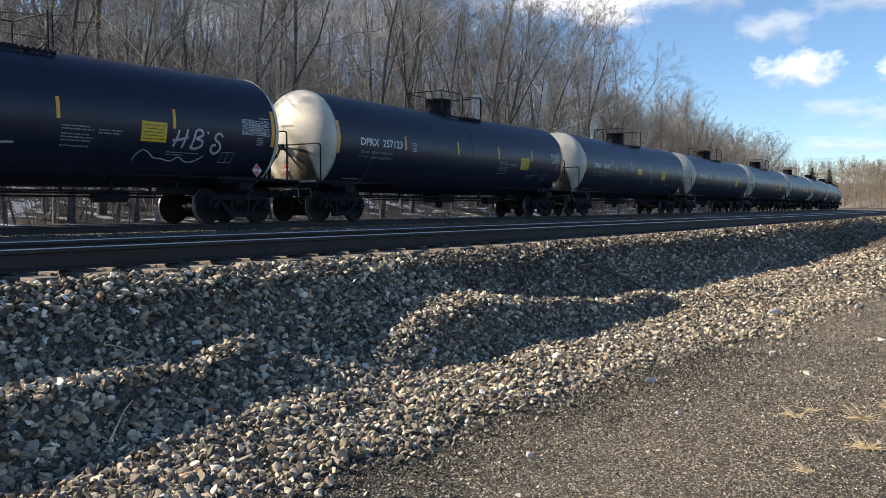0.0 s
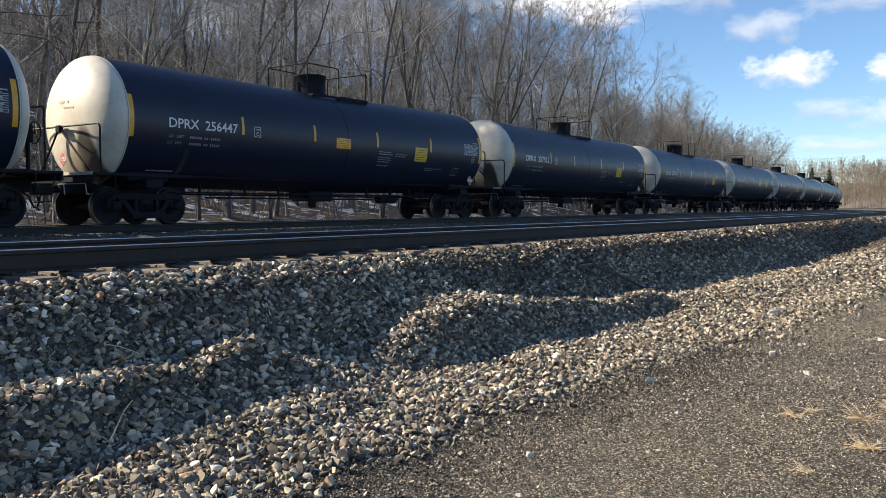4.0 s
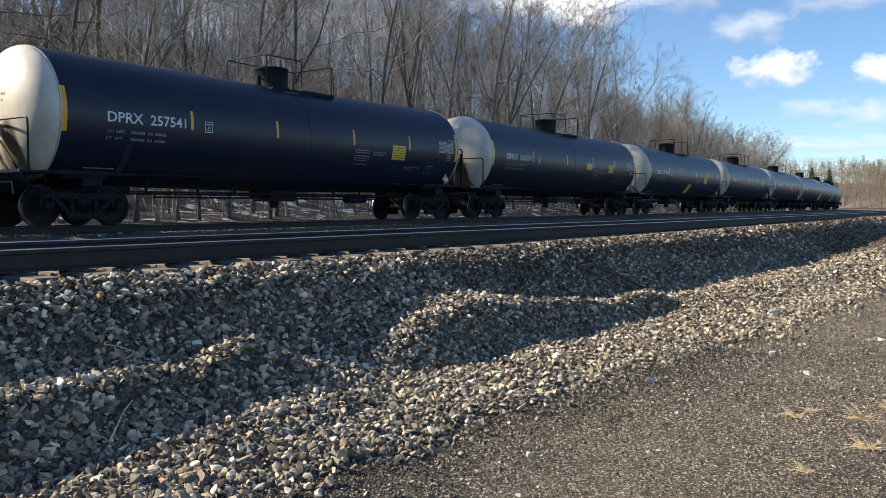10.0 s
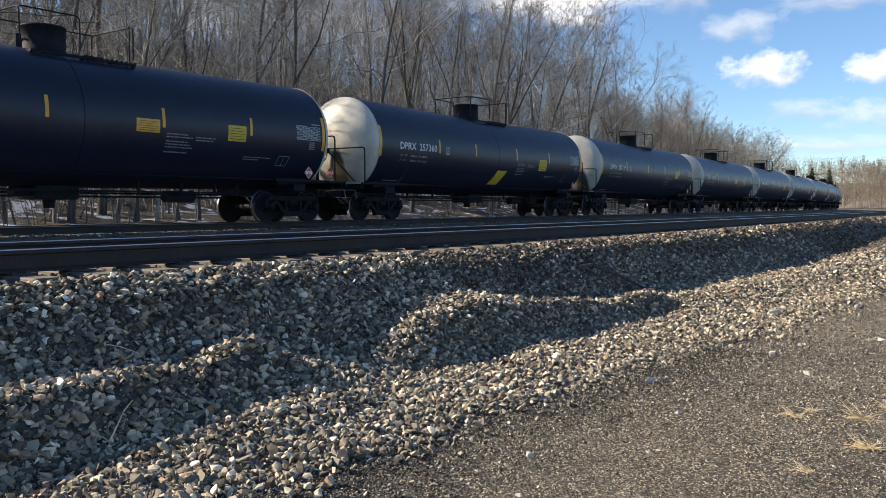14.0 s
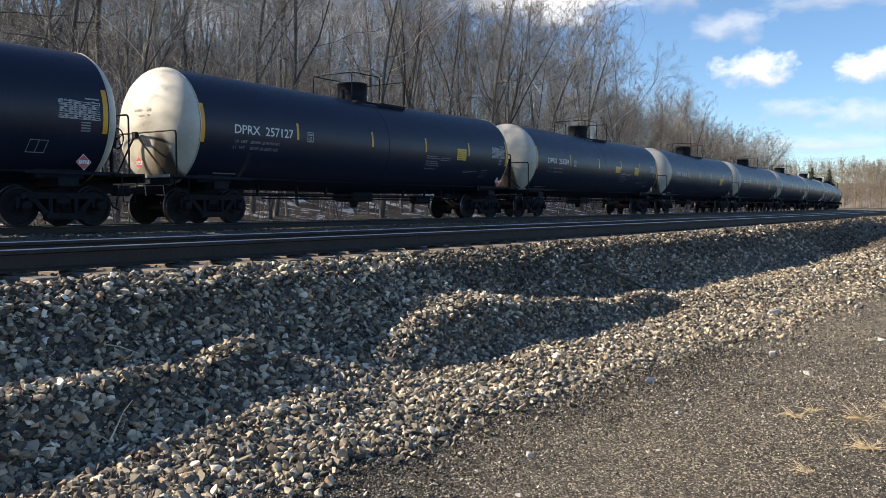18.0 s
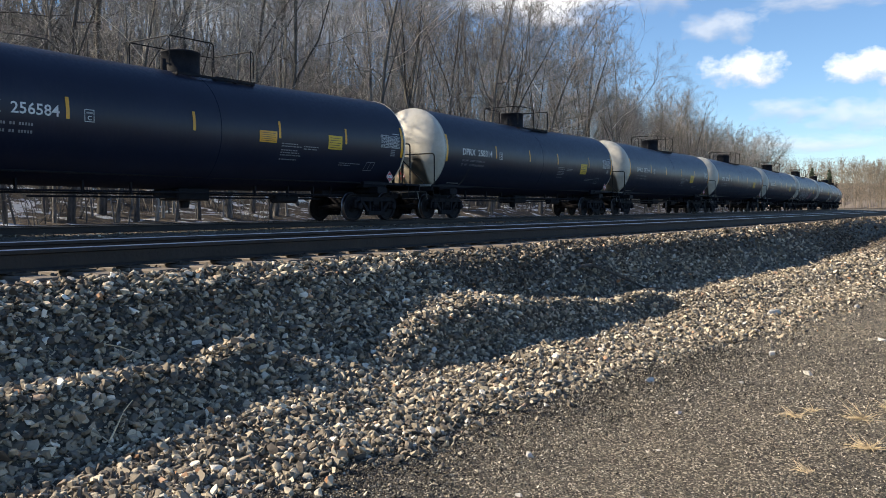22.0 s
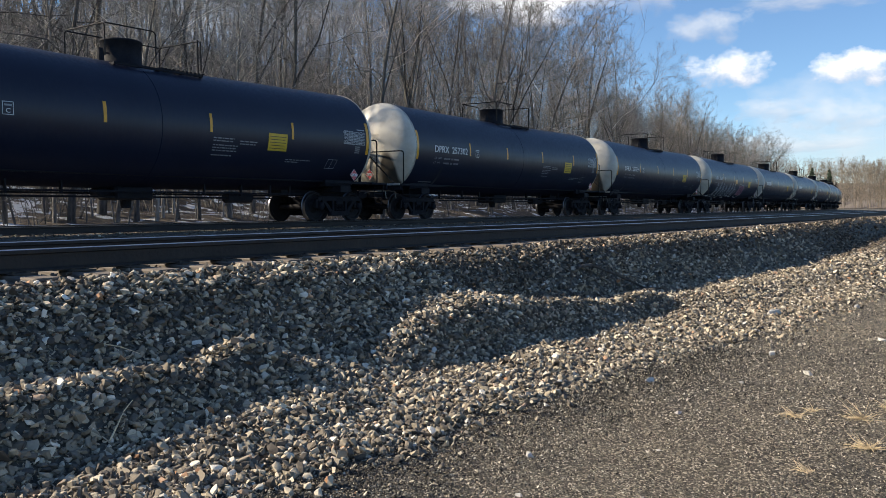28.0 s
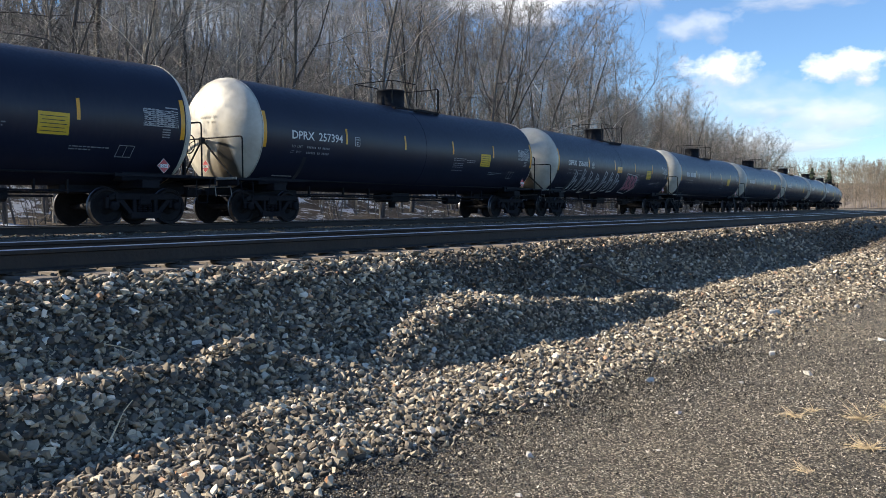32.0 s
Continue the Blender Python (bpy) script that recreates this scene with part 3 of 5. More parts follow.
def fork(rng, d, angle, up=0.03):
    """A direction that leaves d sideways by about angle."""
    side = np.cross(d, rng.normal(0, 1, 3))
    side /= np.linalg.norm(side) + 1e-9
    v = d * math.cos(angle) + side * math.sin(angle) + np.array([0, 0, up])
    return v / np.linalg.norm(v)


def grow(seed, tall, limbs, subs, twigs, first=0.35, thick=None, spread=1.0, fine=2, stout=1.0):
    """Trunk and crown tubes of a bare broadleaf tree: leaders, arching limbs, forked branches and twigs."""
    rng = np.random.default_rng(seed)
    trunk, crown = Tubes(), Tubes()
    coarse = stout >= 2
    r0 = (thick or tall * 0.0075) * 0.72
    line = wander(rng, (0, 0, -0.3), (rng.normal(0, 0.06), rng.normal(0, 0.06), 1), tall, 9, 0.06, 0.035)
    rad = r0 * (1 - np.linspace(0, 1, 10) ** 1.1 * 0.94)
    rad[0] *= 1.35
    trunk.add(line, rad, 5 if coarse else 8)
    axes = [(line, rad, first, limbs)]
    for _ in range(0 if coarse else int(rng.integers(1, 3))):
        u = rng.uniform(0.28, 0.55)
        at, d = along(line, u)
        ln = tall * (1 - u) * rng.uniform(0.75, 0.98)
        ax = wander(rng, at, fork(rng, d, rng.uniform(0.3, 0.55) * spread), ln, 7, 0.08, 0.09)
        r = float(np.interp(u, np.linspace(0, 1, 10), rad)) * rng.uniform(0.6, 0.8)
        ar = r * (1 - np.linspace(0, 1, 8) * 0.93)
        trunk.add(ax, ar, 6)
        axes.append((ax, ar, 0.15, max(4, int(limbs * 0.55))))
    for ax, ar, low, count in axes:
        for i in range(count):
            u = low + (0.985 - low) * ((i + rng.uniform(0.1, 0.9)) / count) ** 0.85
            at, d = along(ax, u)
            lean = (1.15 - 0.65 * u) * rng.uniform(0.75, 1.15) * spread
            ln = tall * (0.30 * (1 - u) + 0.10) * rng.uniform(0.6, 1.15) * spread
            r = max(float(np.interp(u, np.linspace(0, 1, len(ar)), ar)) * rng.uniform(0.35, 0.55), 0.012)
            br = wander(rng, at, fork(rng, d, lean, 0.0), ln, 3 if coarse else 5, 0.2, 0.07)
            crown.add(br, np.linspace(r, max(r * 0.22, 0.007 * stout), len(br)), 3 if coarse else 4)
            for j in range(subs):
                w = 0.18 + 0.8 * (j + rng.random()) / subs
                a2, d2 = along(br, w)
                d2 = fork(rng, d2, rng.uniform(0.45, 1.05))
                l2 = ln * rng.uniform(0.28, 0.55) * (1.15 - 0.5 * w)
                r2 = max(r * 0.32 * (1 - 0.5 * w), 0.0075 * stout)
                b2 = wander(rng, a2, d2, l2, 1 if coarse else 2, 0.26, 0.03)
                crown.add(b2, np.linspace(r2, r2 * 0.5, len(b2)), 3)
                for _ in range(twigs):
                    a3, d3 = along(b2, rng.uniform(0.2, 1.0))
                    b3 = wander(rng, a3, fork(rng, d3, rng.uniform(0.4, 1.1), 0.06), l2 * rng.uniform(0.4, 0.8), fine, 0.15, 0.04)
                    crown.add(b3, np.linspace(max(r2 * 0.55, 0.0062 * stout), 0.0042 * stout, fine + 1), 3)
    return trunk, crown


def tree_kind(seed, tall, limbs, subs, twigs, first, bark_mat, twig_mat, label, thick=None, spread=1.0):
    tk, cr = grow(seed, tall, limbs, subs, twigs, first, thick, spread, 1, 1.2)
    t = thing("tree", Matrix.Translation((0, 0, -200)), label, "tree", "trees of the wood")
    part("trunk", tk.mesh("trunk", bark_mat), None, t)
    part("crown", cr.mesh("crown", twig_mat), None, t)
    return t


KINDS = [tree_kind(100 + i, tall, limbs, 6, 5, first, M_BARK, M_DUSK if i % 2 else M_TWIG, "tall bare grey-brown forest tree beside the railway", thick)
         for i, (tall, limbs, first, thick) in enumerate(((19, 15, 0.20, 0.17), (20, 16, 0.28, 0.20), (17, 14, 0.15, 0.14), (20, 15, 0.32, 0.19), (18, 17, 0.14, 0.21), (16, 14, 0.2, 0.12)))]
PALE = [tree_kind(200 + i, tall, limbs, 5, 4, first, M_BIRCH, M_TWIG, "slender bare tree with pale bark beside the railway", thick)
        for i, (tall, limbs, first, thick) in enumerate(((16, 12, 0.4, 0.085), (18, 13, 0.45, 0.095), (14, 11, 0.35, 0.075)))]
ROUND = [tree_kind(260 + i, 20, 20, 7, 6, first, M_BARK, M_DUSK, "tall bare tree with a broad crown of fine twigs", 0.2, 1.12)
         for i, first in enumerate((0.22, 0.16, 0.26))]
used = set()


def plant(kind, s, off, turn, size, sunk=0.0):
    x, y, h = track(s, off)
    m = pose(float(x), float(y), float(height(s, off)) - sunk, 0, 0, turn)
    if kind not in used:
        used.add(kind)
        kind.matrix_world = m
        kind.scale = (size,) * 3
        return kind
    c = copy_thing(kind, m)
    c.scale = (size,) * 3
    return c


def near_wood():
    rnd = random.Random(21)
    # rows beside the line
    for row, (o, step, jit) in enumerate(((-10.5, 6.4, 1.2), (-13.5, 4.8, 1.6), (-18, 4.8, 2.0), (-24, 5.5, 2.4))):
        s = 8 + row * 1.3
        while s < 175:
            k = rnd.choice(PALE if rnd.random() < 0.07 else KINDS)
            tall = rnd.uniform(0.8, 1.0) if s < 70 else rnd.uniform(0.55, 0.68)
            plant(k, s + rnd.uniform(-1.5, 1.5), o + rnd.uniform(-jit, jit), rnd.uniform(0, 360), tall)
            s += step * rnd.uniform(0.7, 1.3)
    # pale stems along the edge
    for s, o, k, size in ((16.4, -10, 0, 1.0), (20.8, -10, 1, 1.0), (24.8, -10, 2, 1.1), (23.2, -12, 0, 0.9), (29.3, -11, 1, 0.8), (34.0, -10.5, 2, 0.8)):
        plant(PALE[k], s, o, rnd.uniform(0, 360), size)
    # stems at the foot of the bank
    for s, o, size in ((16.9, -9.8, 0.8), (17.3, -10.3, 0.6), (18.8, -9.8, 0.75), (19.8, -10, 0.7), (20.2, -10.4, 0.5), (21.5, -9.7, 0.55), (22.1, -10.2, 0.5), (22.8, -9.8, 0.6), (24.6, -10, 0.65), (27.0, -9.8, 0.55), (14.6, -10, 0.7)):
        plant(KINDS[int(s * 10) % 6], s, o, rnd.uniform(0, 360), size)
    # a stout dark trunk, then broad crowned trees that stand out against the sky, falling off along the line
    plant(KINDS[1], 19.6, -12, 40, 1.15)
    for i, (s, o, tall) in enumerate(((46.1, -12, 17.5), (50.5, -11, 16.5), (59.4, -12, 18.0), (62.5, -14, 18), (66.5, -13, 16.5), (70.5, -12, 18.4), (74.0, -15, 17.5), (76.5, -12.5, 18.4),
                                      (86.9, -11, 13.6), (90.5, -13, 13.5), (98.2, -11, 13.6), (104, -12, 12), (110, -11, 12.5), (117, -12, 12.4), (126, -11, 12.6), (137, -12, 13.6), (147, -11, 13), (158, -11.5, 14.5), (172, -11, 13))):
        plant(ROUND[i % 3], s, o, rnd.uniform(0, 360), tall / 20)
    for i in range(22):
        plant(ROUND[i % 3], 85 + i * 4.6 + rnd.uniform(-1.5, 1.5), rnd.uniform(-19, -13.5), rnd.uniform(0, 360), rnd.uniform(0.56, 0.67))


near_wood()


def light_tree(seed, tall, limbs=13, subs=5, twigs=3, first=0.25, stout=2.2):
    tk, cr = grow(seed, tall, limbs, subs, twigs, first, None, 1.0, 1, stout)
    v1, f1 = tk.arrays()
    v2, f2 = cr.arrays()
    return np.concatenate([v1, v2]), np.concatenate([f1, f2 + len(v1)])


def joined_trees(name, spots, templates, material, label, sway=0.12):
    """spots: x, y, z, size. One mesh of many far trees."""
    rng = np.random.default_rng(31)
    V, F, base = [], [], 0
    for i, (x, y, z, size) in enumerate(spots):
        v, f = templates[i % len(templates)]
        a = rng.uniform(0, 6.283)
        c, s_ = math.cos(a), math.sin(a)
        w = v * size
        w = np.stack([w[:, 0] * c - w[:, 1] * s_ + x, w[:, 0] * s_ + w[:, 1] * c + y, w[:, 2] + z], -1)
        V.append(w)
        F.append(f + base)
        base += len(v)
    F = np.concatenate(F)
    me = big_mesh(name, np.concatenate(V), F.ravel(), np.full(len(F), 4), [material], None, True)
    return tagged(new(name, me), label, "woods", kind="stuff")


def deep_wood():
    rng = np.random.default_rng(41)
    tem = [light_tree(300 + i, t) for i, t in enumerate((20, 18, 22, 17))]
    spots = []

    def scattered(count, s0, s1, o0, o1, a, b, power=1.0):
        for _ in range(count):
            s, o = s0 + (s1 - s0) * rng.random() ** power, -rng.uniform(o0, o1)
            x, y, h = track(s, o)
            spots.append((float(x), float(y), float(height(s, o)), rng.uniform(a, b)))

    scattered(230, 12, 250, 26, 90, 0.7, 0.95, 1.2)
    scattered(150, 10, 110, 28, 80, 0.75, 1.0)
    scattered(110, 86, 230, 9, 30, 0.5, 0.66)
    joined_trees("deep_woods", spots, tem, M_DUSK, "dense bare grey woods on the rising bank behind the railway")
    # far bank where the line bends away
    spots = []
    while len(spots) < 620:
        s, o = 225 + 220 * rng.random() ** 1.2, 15.5 + 110 * rng.random() ** 1.2
        x, y, h = track(s, o)
        if 0.12 < math.atan2(y, x) < 0.30 and 190 < math.hypot(x, y):
            spots.append((float(x), float(y), float(height(s, o)), rng.uniform(0.5, 0.75)))
    tem = [light_tree(340 + i, t, 11, 4, 2, 0.25, 5.0) for i, t in enumerate((16, 14, 17, 15))]
    joined_trees("far_woods", spots, tem, M_TAN, "sunlit tan bare woods in the distance")
    # brush along the edge
    tem = []
    for i in range(5):
        tb = Tubes()
        r2 = np.random.default_rng(400 + i)
        for _ in range(7):
            az, lean = r2.uniform(0, 6.28), r2.uniform(0.05, 0.5)
            st = wander(r2, (r2.normal(0, 0.2), r2.normal(0, 0.2), -0.1), (math.cos(az) * math.sin(lean), math.sin(az) * math.sin(lean), math.cos(lean)), r2.uniform(2.0, 4.5), 4, 0.12, 0.03)
            tb.add(st, np.linspace(0.022, 0.006, 5), 3)
            for _ in range(7):
                w = r2.uniform(0.25, 1)
                a2 = np.array([np.interp(w, np.linspace(0, 1, 5), st[:, k]) for k in range(3)])
                d2 = r2.normal(0, 0.6, 3) + np.array([0, 0, 0.6])
                tb.add(wander(r2, a2, d2 / np.linalg.norm(d2), r2.uniform(0.4, 1.2), 2, 0.15, 0.05), [0.008, 0.005, 0.003], 3)
        tem.append(tb.arrays())
    spots = []
    for _ in range(330):
        s, o = rng.uniform(8, 170), -rng.uniform(8.5, 26)
        x, y, h = track(s, o)
        spots.append((float(x), float(y), float(height(s, o)), rng.uniform(0.5, 1.3)))
    for _ in range(230):
        s, o = rng.uniform(15, 120), -rng.uniform(26, 72)
        x, y, h = track(s, o)
        spots.append((float(x), float(y), float(height(s, o)), rng.uniform(1.3, 2.4)))
    joined_trees("undergrowth", spots, tem, M_DUSK, "tangled bare brush and saplings along the edge of the wood")


    # slender stems among the trees
    tem = []
    for i in range(6):
        tb = Tubes()
        r2 = np.random.default_rng(430 + i)
        tall = r2.uniform(6, 11)
        st = wander(r2, (0, 0, -0.2), (r2.normal(0, 0.12), r2.normal(0, 0.12), 1), tall, 6, 0.12, 0.05)
        tb.add(st, np.linspace(0.042, 0.010, 7), 4)
        for _ in range(32):
            w = r2.uniform(0.2, 1)
            a2 = np.array([np.interp(w, np.linspace(0, 1, 7), st[:, k]) for k in range(3)])
            az = r2.uniform(0, 6.283)
            d2 = np.array([math.cos(az), math.sin(az), r2.uniform(-0.15, 1.1)])
            tb.add(wander(r2, a2, d2 / np.linalg.norm(d2), r2.uniform(0.6, 2.2) * (1.2 - 0.6 * w), 2, 0.15, 0.06), [0.014, 0.010, 0.005], 3)
        tem.append(tb.arrays())
    spots = []
    for i in range(860):
        s, o = (8 + 170 * rng.random() ** 1.2, -rng.uniform(9.5, 45)) if i < 560 else (rng.uniform(8, 75), -rng.uniform(9, 50))
        x, y, h = track(s, o)
        spots.append((float(x), float(y), float(height(s, o)), rng.uniform(0.6, 1.15)))
    joined_trees("saplings", spots, tem, M_TWIG, "crowd of thin bare saplings between the forest trees")


deep_wood()


# ---- tank cars ----
PITCH_LEN = 18.2
HALF = PITCH_LEN / 2
RAD, ZC = 1.58, 2.56
BARREL, REAR = 7.82, 7.87


def sag(x):
    """Height of the tank's axis: it falls a little to the middle."""
    return ZC - 0.075 * (1 - min(abs(x) / BARREL, 1.0))


def shell(x, z, out=0.006):
    """A point of the tank's side that faces the camera."""
    r = RAD + out
    dz = max(-r, min(r, z - sag(x)))
    return Vector((x, -math.sqrt(max(r * r - dz * dz, 0.0)), z))


def decal(parent, name, x0, x1, z0, z1, material, label="", skew=0.0, out=0.006, rows=4, cols=2):
    """A patch painted on the tank's side."""
    bm = bmesh.new()
    g = [[bm.verts.new(shell(x0 + (x1 - x0) * i / cols + skew * j / rows, z0 + (z1 - z0) * j / rows, out)) for j in range(rows + 1)] for i in range(cols + 1)]
    for i in range(cols):
        for j in range(rows):
            bm.faces.new((g[i][j], g[i + 1][j], g[i + 1][j + 1], g[i][j + 1]))
    return part(name, bm, material, parent, label)


def bars(parent, name, rects, material, label="", out=0.006):
    """Several small bars on the tank's side as one mesh: x0, x1, z0, z1."""
    bm = bmesh.new()
    for x0, x1, z0, z1 in rects:
        bm.faces.new([bm.verts.new(shell(x, z, out)) for x, z in ((x0, z0), (x1, z0), (x1, z1), (x0, z1))])
    ob = part(name, bm, material, parent, label)
    return tagged(ob, kind="stuff") if len(rects) > 1 else ob


def letters(text):
    """Flat text as points and faces, one unit high capitals, from the built-in font."""
    cu = bpy.data.curves.new("text", "FONT")
    cu.body = text
    cu.resolution_u = 2
    cu.offset = 0.014
    ob = new("text", cu)
    dep = bpy.context.evaluated_depsgraph_get()
    dep.update()
    me = ob.evaluated_get(dep).to_mesh()
    v = np.array([q.co[:2] for q in me.vertices])
    f = [tuple(q.vertices) for q in me.polygons]
    ob.evaluated_get(dep).to_mesh_clear()
    bpy.data.objects.remove(ob)
    bpy.data.curves.remove(cu)
    v -= v.min(0)
    return v / v[:, 1].max(), f


def lettering(parent, name, text, x0, x1, z0, z1, material, label="", out=0.006, lean=0.0):
    v, f = letters(text)
    w = v[:, 0].max()
    bm = bmesh.new()
    vs = [bm.verts.new(shell(x0 + (x1 - x0) * a / w + lean * c, z0 + (z1 - z0) * c, out)) for a, c in v]
    for q in f:
        try:
            bm.faces.new([vs[i] for i in q])
        except ValueError:
            pass
    return part(name, bm, material, parent, label)


def stroke(parent, name, pts, width, material, label="", out=0.009):
    """A sprayed line on the tank's side: pts are (x, z)."""
    fine = [pts[0]]
    for a, c in zip(pts, pts[1:]):
        n = max(1, int(math.hypot(c[0] - a[0], c[1] - a[1]) / 0.09))
        fine += [(a[0] + (c[0] - a[0]) * k / n, a[1] + (c[1] - a[1]) * k / n) for k in range(1, n + 1)]
    pts = fine
    bm = bmesh.new()
    prev = None
    for i, (x, z) in enumerate(pts):
        a, c = pts[max(i - 1, 0)], pts[min(i + 1, len(pts) - 1)]
        d = Vector((c[0] - a[0], c[1] - a[1])).normalized()
        n = Vector((-d.y, d.x)) * width / 2
        cur = (bm.verts.new(shell(x + n.x, z + n.y, out)), bm.verts.new(shell(x - n.x, z - n.y, out)))
        if prev:
            bm.faces.new((prev[0], prev[1], cur[1], cur[0]))
        prev = cur
    return part(name, bm, material, parent, label)


def wheelset_mesh():
    bm = bmesh.new()
    for sgn in (-1, 1):
        prof = [(0.68, 0.40), (0.68, 0.485), (0.705, 0.485), (0.72, 0.462), (0.80, 0.452), (0.815, 0.445), (0.815, 0.385), (0.775, 0.36), (0.745, 0.20), (0.80, 0.14), (0.81, 0.09)]
        prof2 = [(0.70, 0.09), (0.70, 0.14), (0.725, 0.20), (0.72, 0.36), (0.68, 0.40)]
        lathe(bm, [(sgn * d, r) for d, r in prof2 + prof[1:]], "y", 28)
    lathe(bm, [(-1.05, 0.07), (-0.8, 0.075), (-0.3, 0.08), (0.3, 0.08), (0.8, 0.075), (1.05, 0.07)], "y", 12)
    me = bpy.data.meshes.new("wheelset")
    bm.to_mesh(me)
    bm.free()
    me.materials.append(M_WHEEL)
    me.materials.append(M_TREAD)
    for p in me.polygons:
        r = math.hypot(p.center.x, p.center.z)
        if 0.44 < r < 0.475 and 0.70 < abs(p.center.y) < 0.81:
            p.material_index = 1
    return me


def side_frame_mesh():
    """A cast side frame: pedestals over the axles, a bellied lower chord and two windows beside the spring pocket."""
    bm = bmesh.new()

    def bar(a, b, w, d=0.11):
        a, b = Vector((a[0], 0, a[1])), Vector((b[0], 0, b[1]))
        u = (b - a).normalized()
        n = Vector((-u.z, 0, u.x)) * w / 2
        vs = []
        for y in (-d / 2, d / 2):
            vs.append([bm.verts.new(p + Vector((0, y, 0))) for p in (a - n, b - n, b + n, a + n)])
        for q in (vs[0], vs[1][::-1]):
            bm.faces.new(q)
        for k in range(4):
            bm.faces.new((vs[0][k], vs[1][k], vs[1][(k + 1) % 4], vs[0][(k + 1) % 4]))

    bar((-0.98, 0.66), (-0.80, 0.72), 0.12)
    bar((0.98, 0.66), (0.80, 0.72), 0.12)
    bar((-0.82, 0.70), (0.82, 0.70), 0.15, 0.14)
    bar((-0.72, 0.66), (-0.34, 0.24), 0.12)
    bar((0.72, 0.66), (0.34, 0.24), 0.12)
    bar((-0.42, 0.24), (0.42, 0.24), 0.15, 0.18)
    bar((-0.30, 0.26), (-0.30, 0.68), 0.10, 0.13)
    bar((0.30, 0.26), (0.30, 0.68), 0.10, 0.13)
    for s in (-1, 1):
        bar((s * 1.03, 0.40), (s * 1.03, 0.68), 0.09)
        bar((s * 0.745, 0.42), (s * 0.745, 0.64), 0.08)
    bmesh.ops.recalc_face_normals(bm, faces=bm.faces)
    bmesh.ops.bevel(bm, geom=bm.edges[:], offset=0.012, segments=1, affect="EDGES")
    me = bpy.data.meshes.new("side_frame")
    bm.to_mesh(me)
    bm.free()
    me.materials.append(M_TRUCK)
    return me


def small_mesh(name, material, make):
    bm = bmesh.new()
    make(bm)
    me = bpy.data.meshes.new(name)
    bm.to_mesh(me)
    bm.free()
    me.materials.append(material)
    return me


def coil(bm):
    for x in (-0.14, 0.0, 0.14):
        pts = [(x + 0.06 * math.cos(a), 0.06 * math.sin(a), 0.32 + 0.23 * a / 31.4) for a in np.linspace(0, 31.4, 46)]
        add_tube(bm, pts, 0.014, 4)


WHEELSET_ME = wheelset_mesh()
FRAME_ME = side_frame_mesh()
SPRING_ME = small_mesh("spring", M_TRUCK, coil)
CAP_ME = small_mesh("bearing_cap", M_TRUCK, lambda bm: lathe(bm, [(-0.09, 0.11), (0.06, 0.115), (0.085, 0.095), (0.10, 0.05)], "y", 16))


def bolster(bm):
    add_box(bm, -0.17, 0.17, -1.08, 1.08, 0.50, 0.74, 0.03)
    add_cyl(bm, (0, 0, 0.7), (0, 0, 0.84), 0.2, 0.2, 16)
    for sx in (-0.42, 0.42):
        add_box(bm, sx - 0.05, sx + 0.05, -0.95, 0.95, 0.36, 0.46, 0.01)


BOLSTER_ME = small_mesh("truck", M_TRUCK, bolster)
WHEELSETS = []


def truck(car, x):
    t = part("truck", BOLSTER_ME, None, car, "four-wheeled cast steel truck, grimy black")
    t.location = (x, 0, 0)
    for sx in (-0.889, 0.889):
        w = part("wheelset", WHEELSET_ME, None, t, "worn steel axle with two flanged wheels")
        w.location = (sx, 0, 0.457)
        w["end"] = "lead" if sx < 0 else "trail"
        for sy in (-1, 1):
            c = part("bearing_cap", CAP_ME, None, t)
            c.location = (sx, sy * 1.06, 0.47)
            c.rotation_euler = (0, 0, math.pi if sy < 0 else 0)
    for sy in (-1, 1):
        f = part("side_frame", FRAME_ME, None, t)
        f.location = (0, sy * 1.0, 0)
        p = part("spring", SPRING_ME, None, t)
        p.location = (0, sy * 1.0, 0)
    return t


def barrel(bm):
    xs = [-BARREL, -5.8, -3.9, -1.95, 0.0, 1.95, 3.9, 5.8, REAR]
    n = 72
    rings = [[bm.verts.new((x, RAD * math.cos(2 * math.pi * k / n), sag(x) + RAD * math.sin(2 * math.pi * k / n))) for k in range(n)] for x in xs]
    for a, b in zip(rings, rings[1:]):
        for k in range(n):
            bm.faces.new((a[k], a[(k + 1) % n], b[(k + 1) % n], b[k]))


def head(bm, sgn=-1):
    n, depth = 64, 0.66 if sgn < 0 else 0.58
    lathe(bm, [(sgn * (depth * math.sin(a)), RAD * (1.0 if sgn < 0 else 0.985) * math.cos(a)) for a in (0, 0.12, 0.27, 0.43, 0.6, 0.78, 0.97, 1.16, 1.35, 1.5)], "x", n)


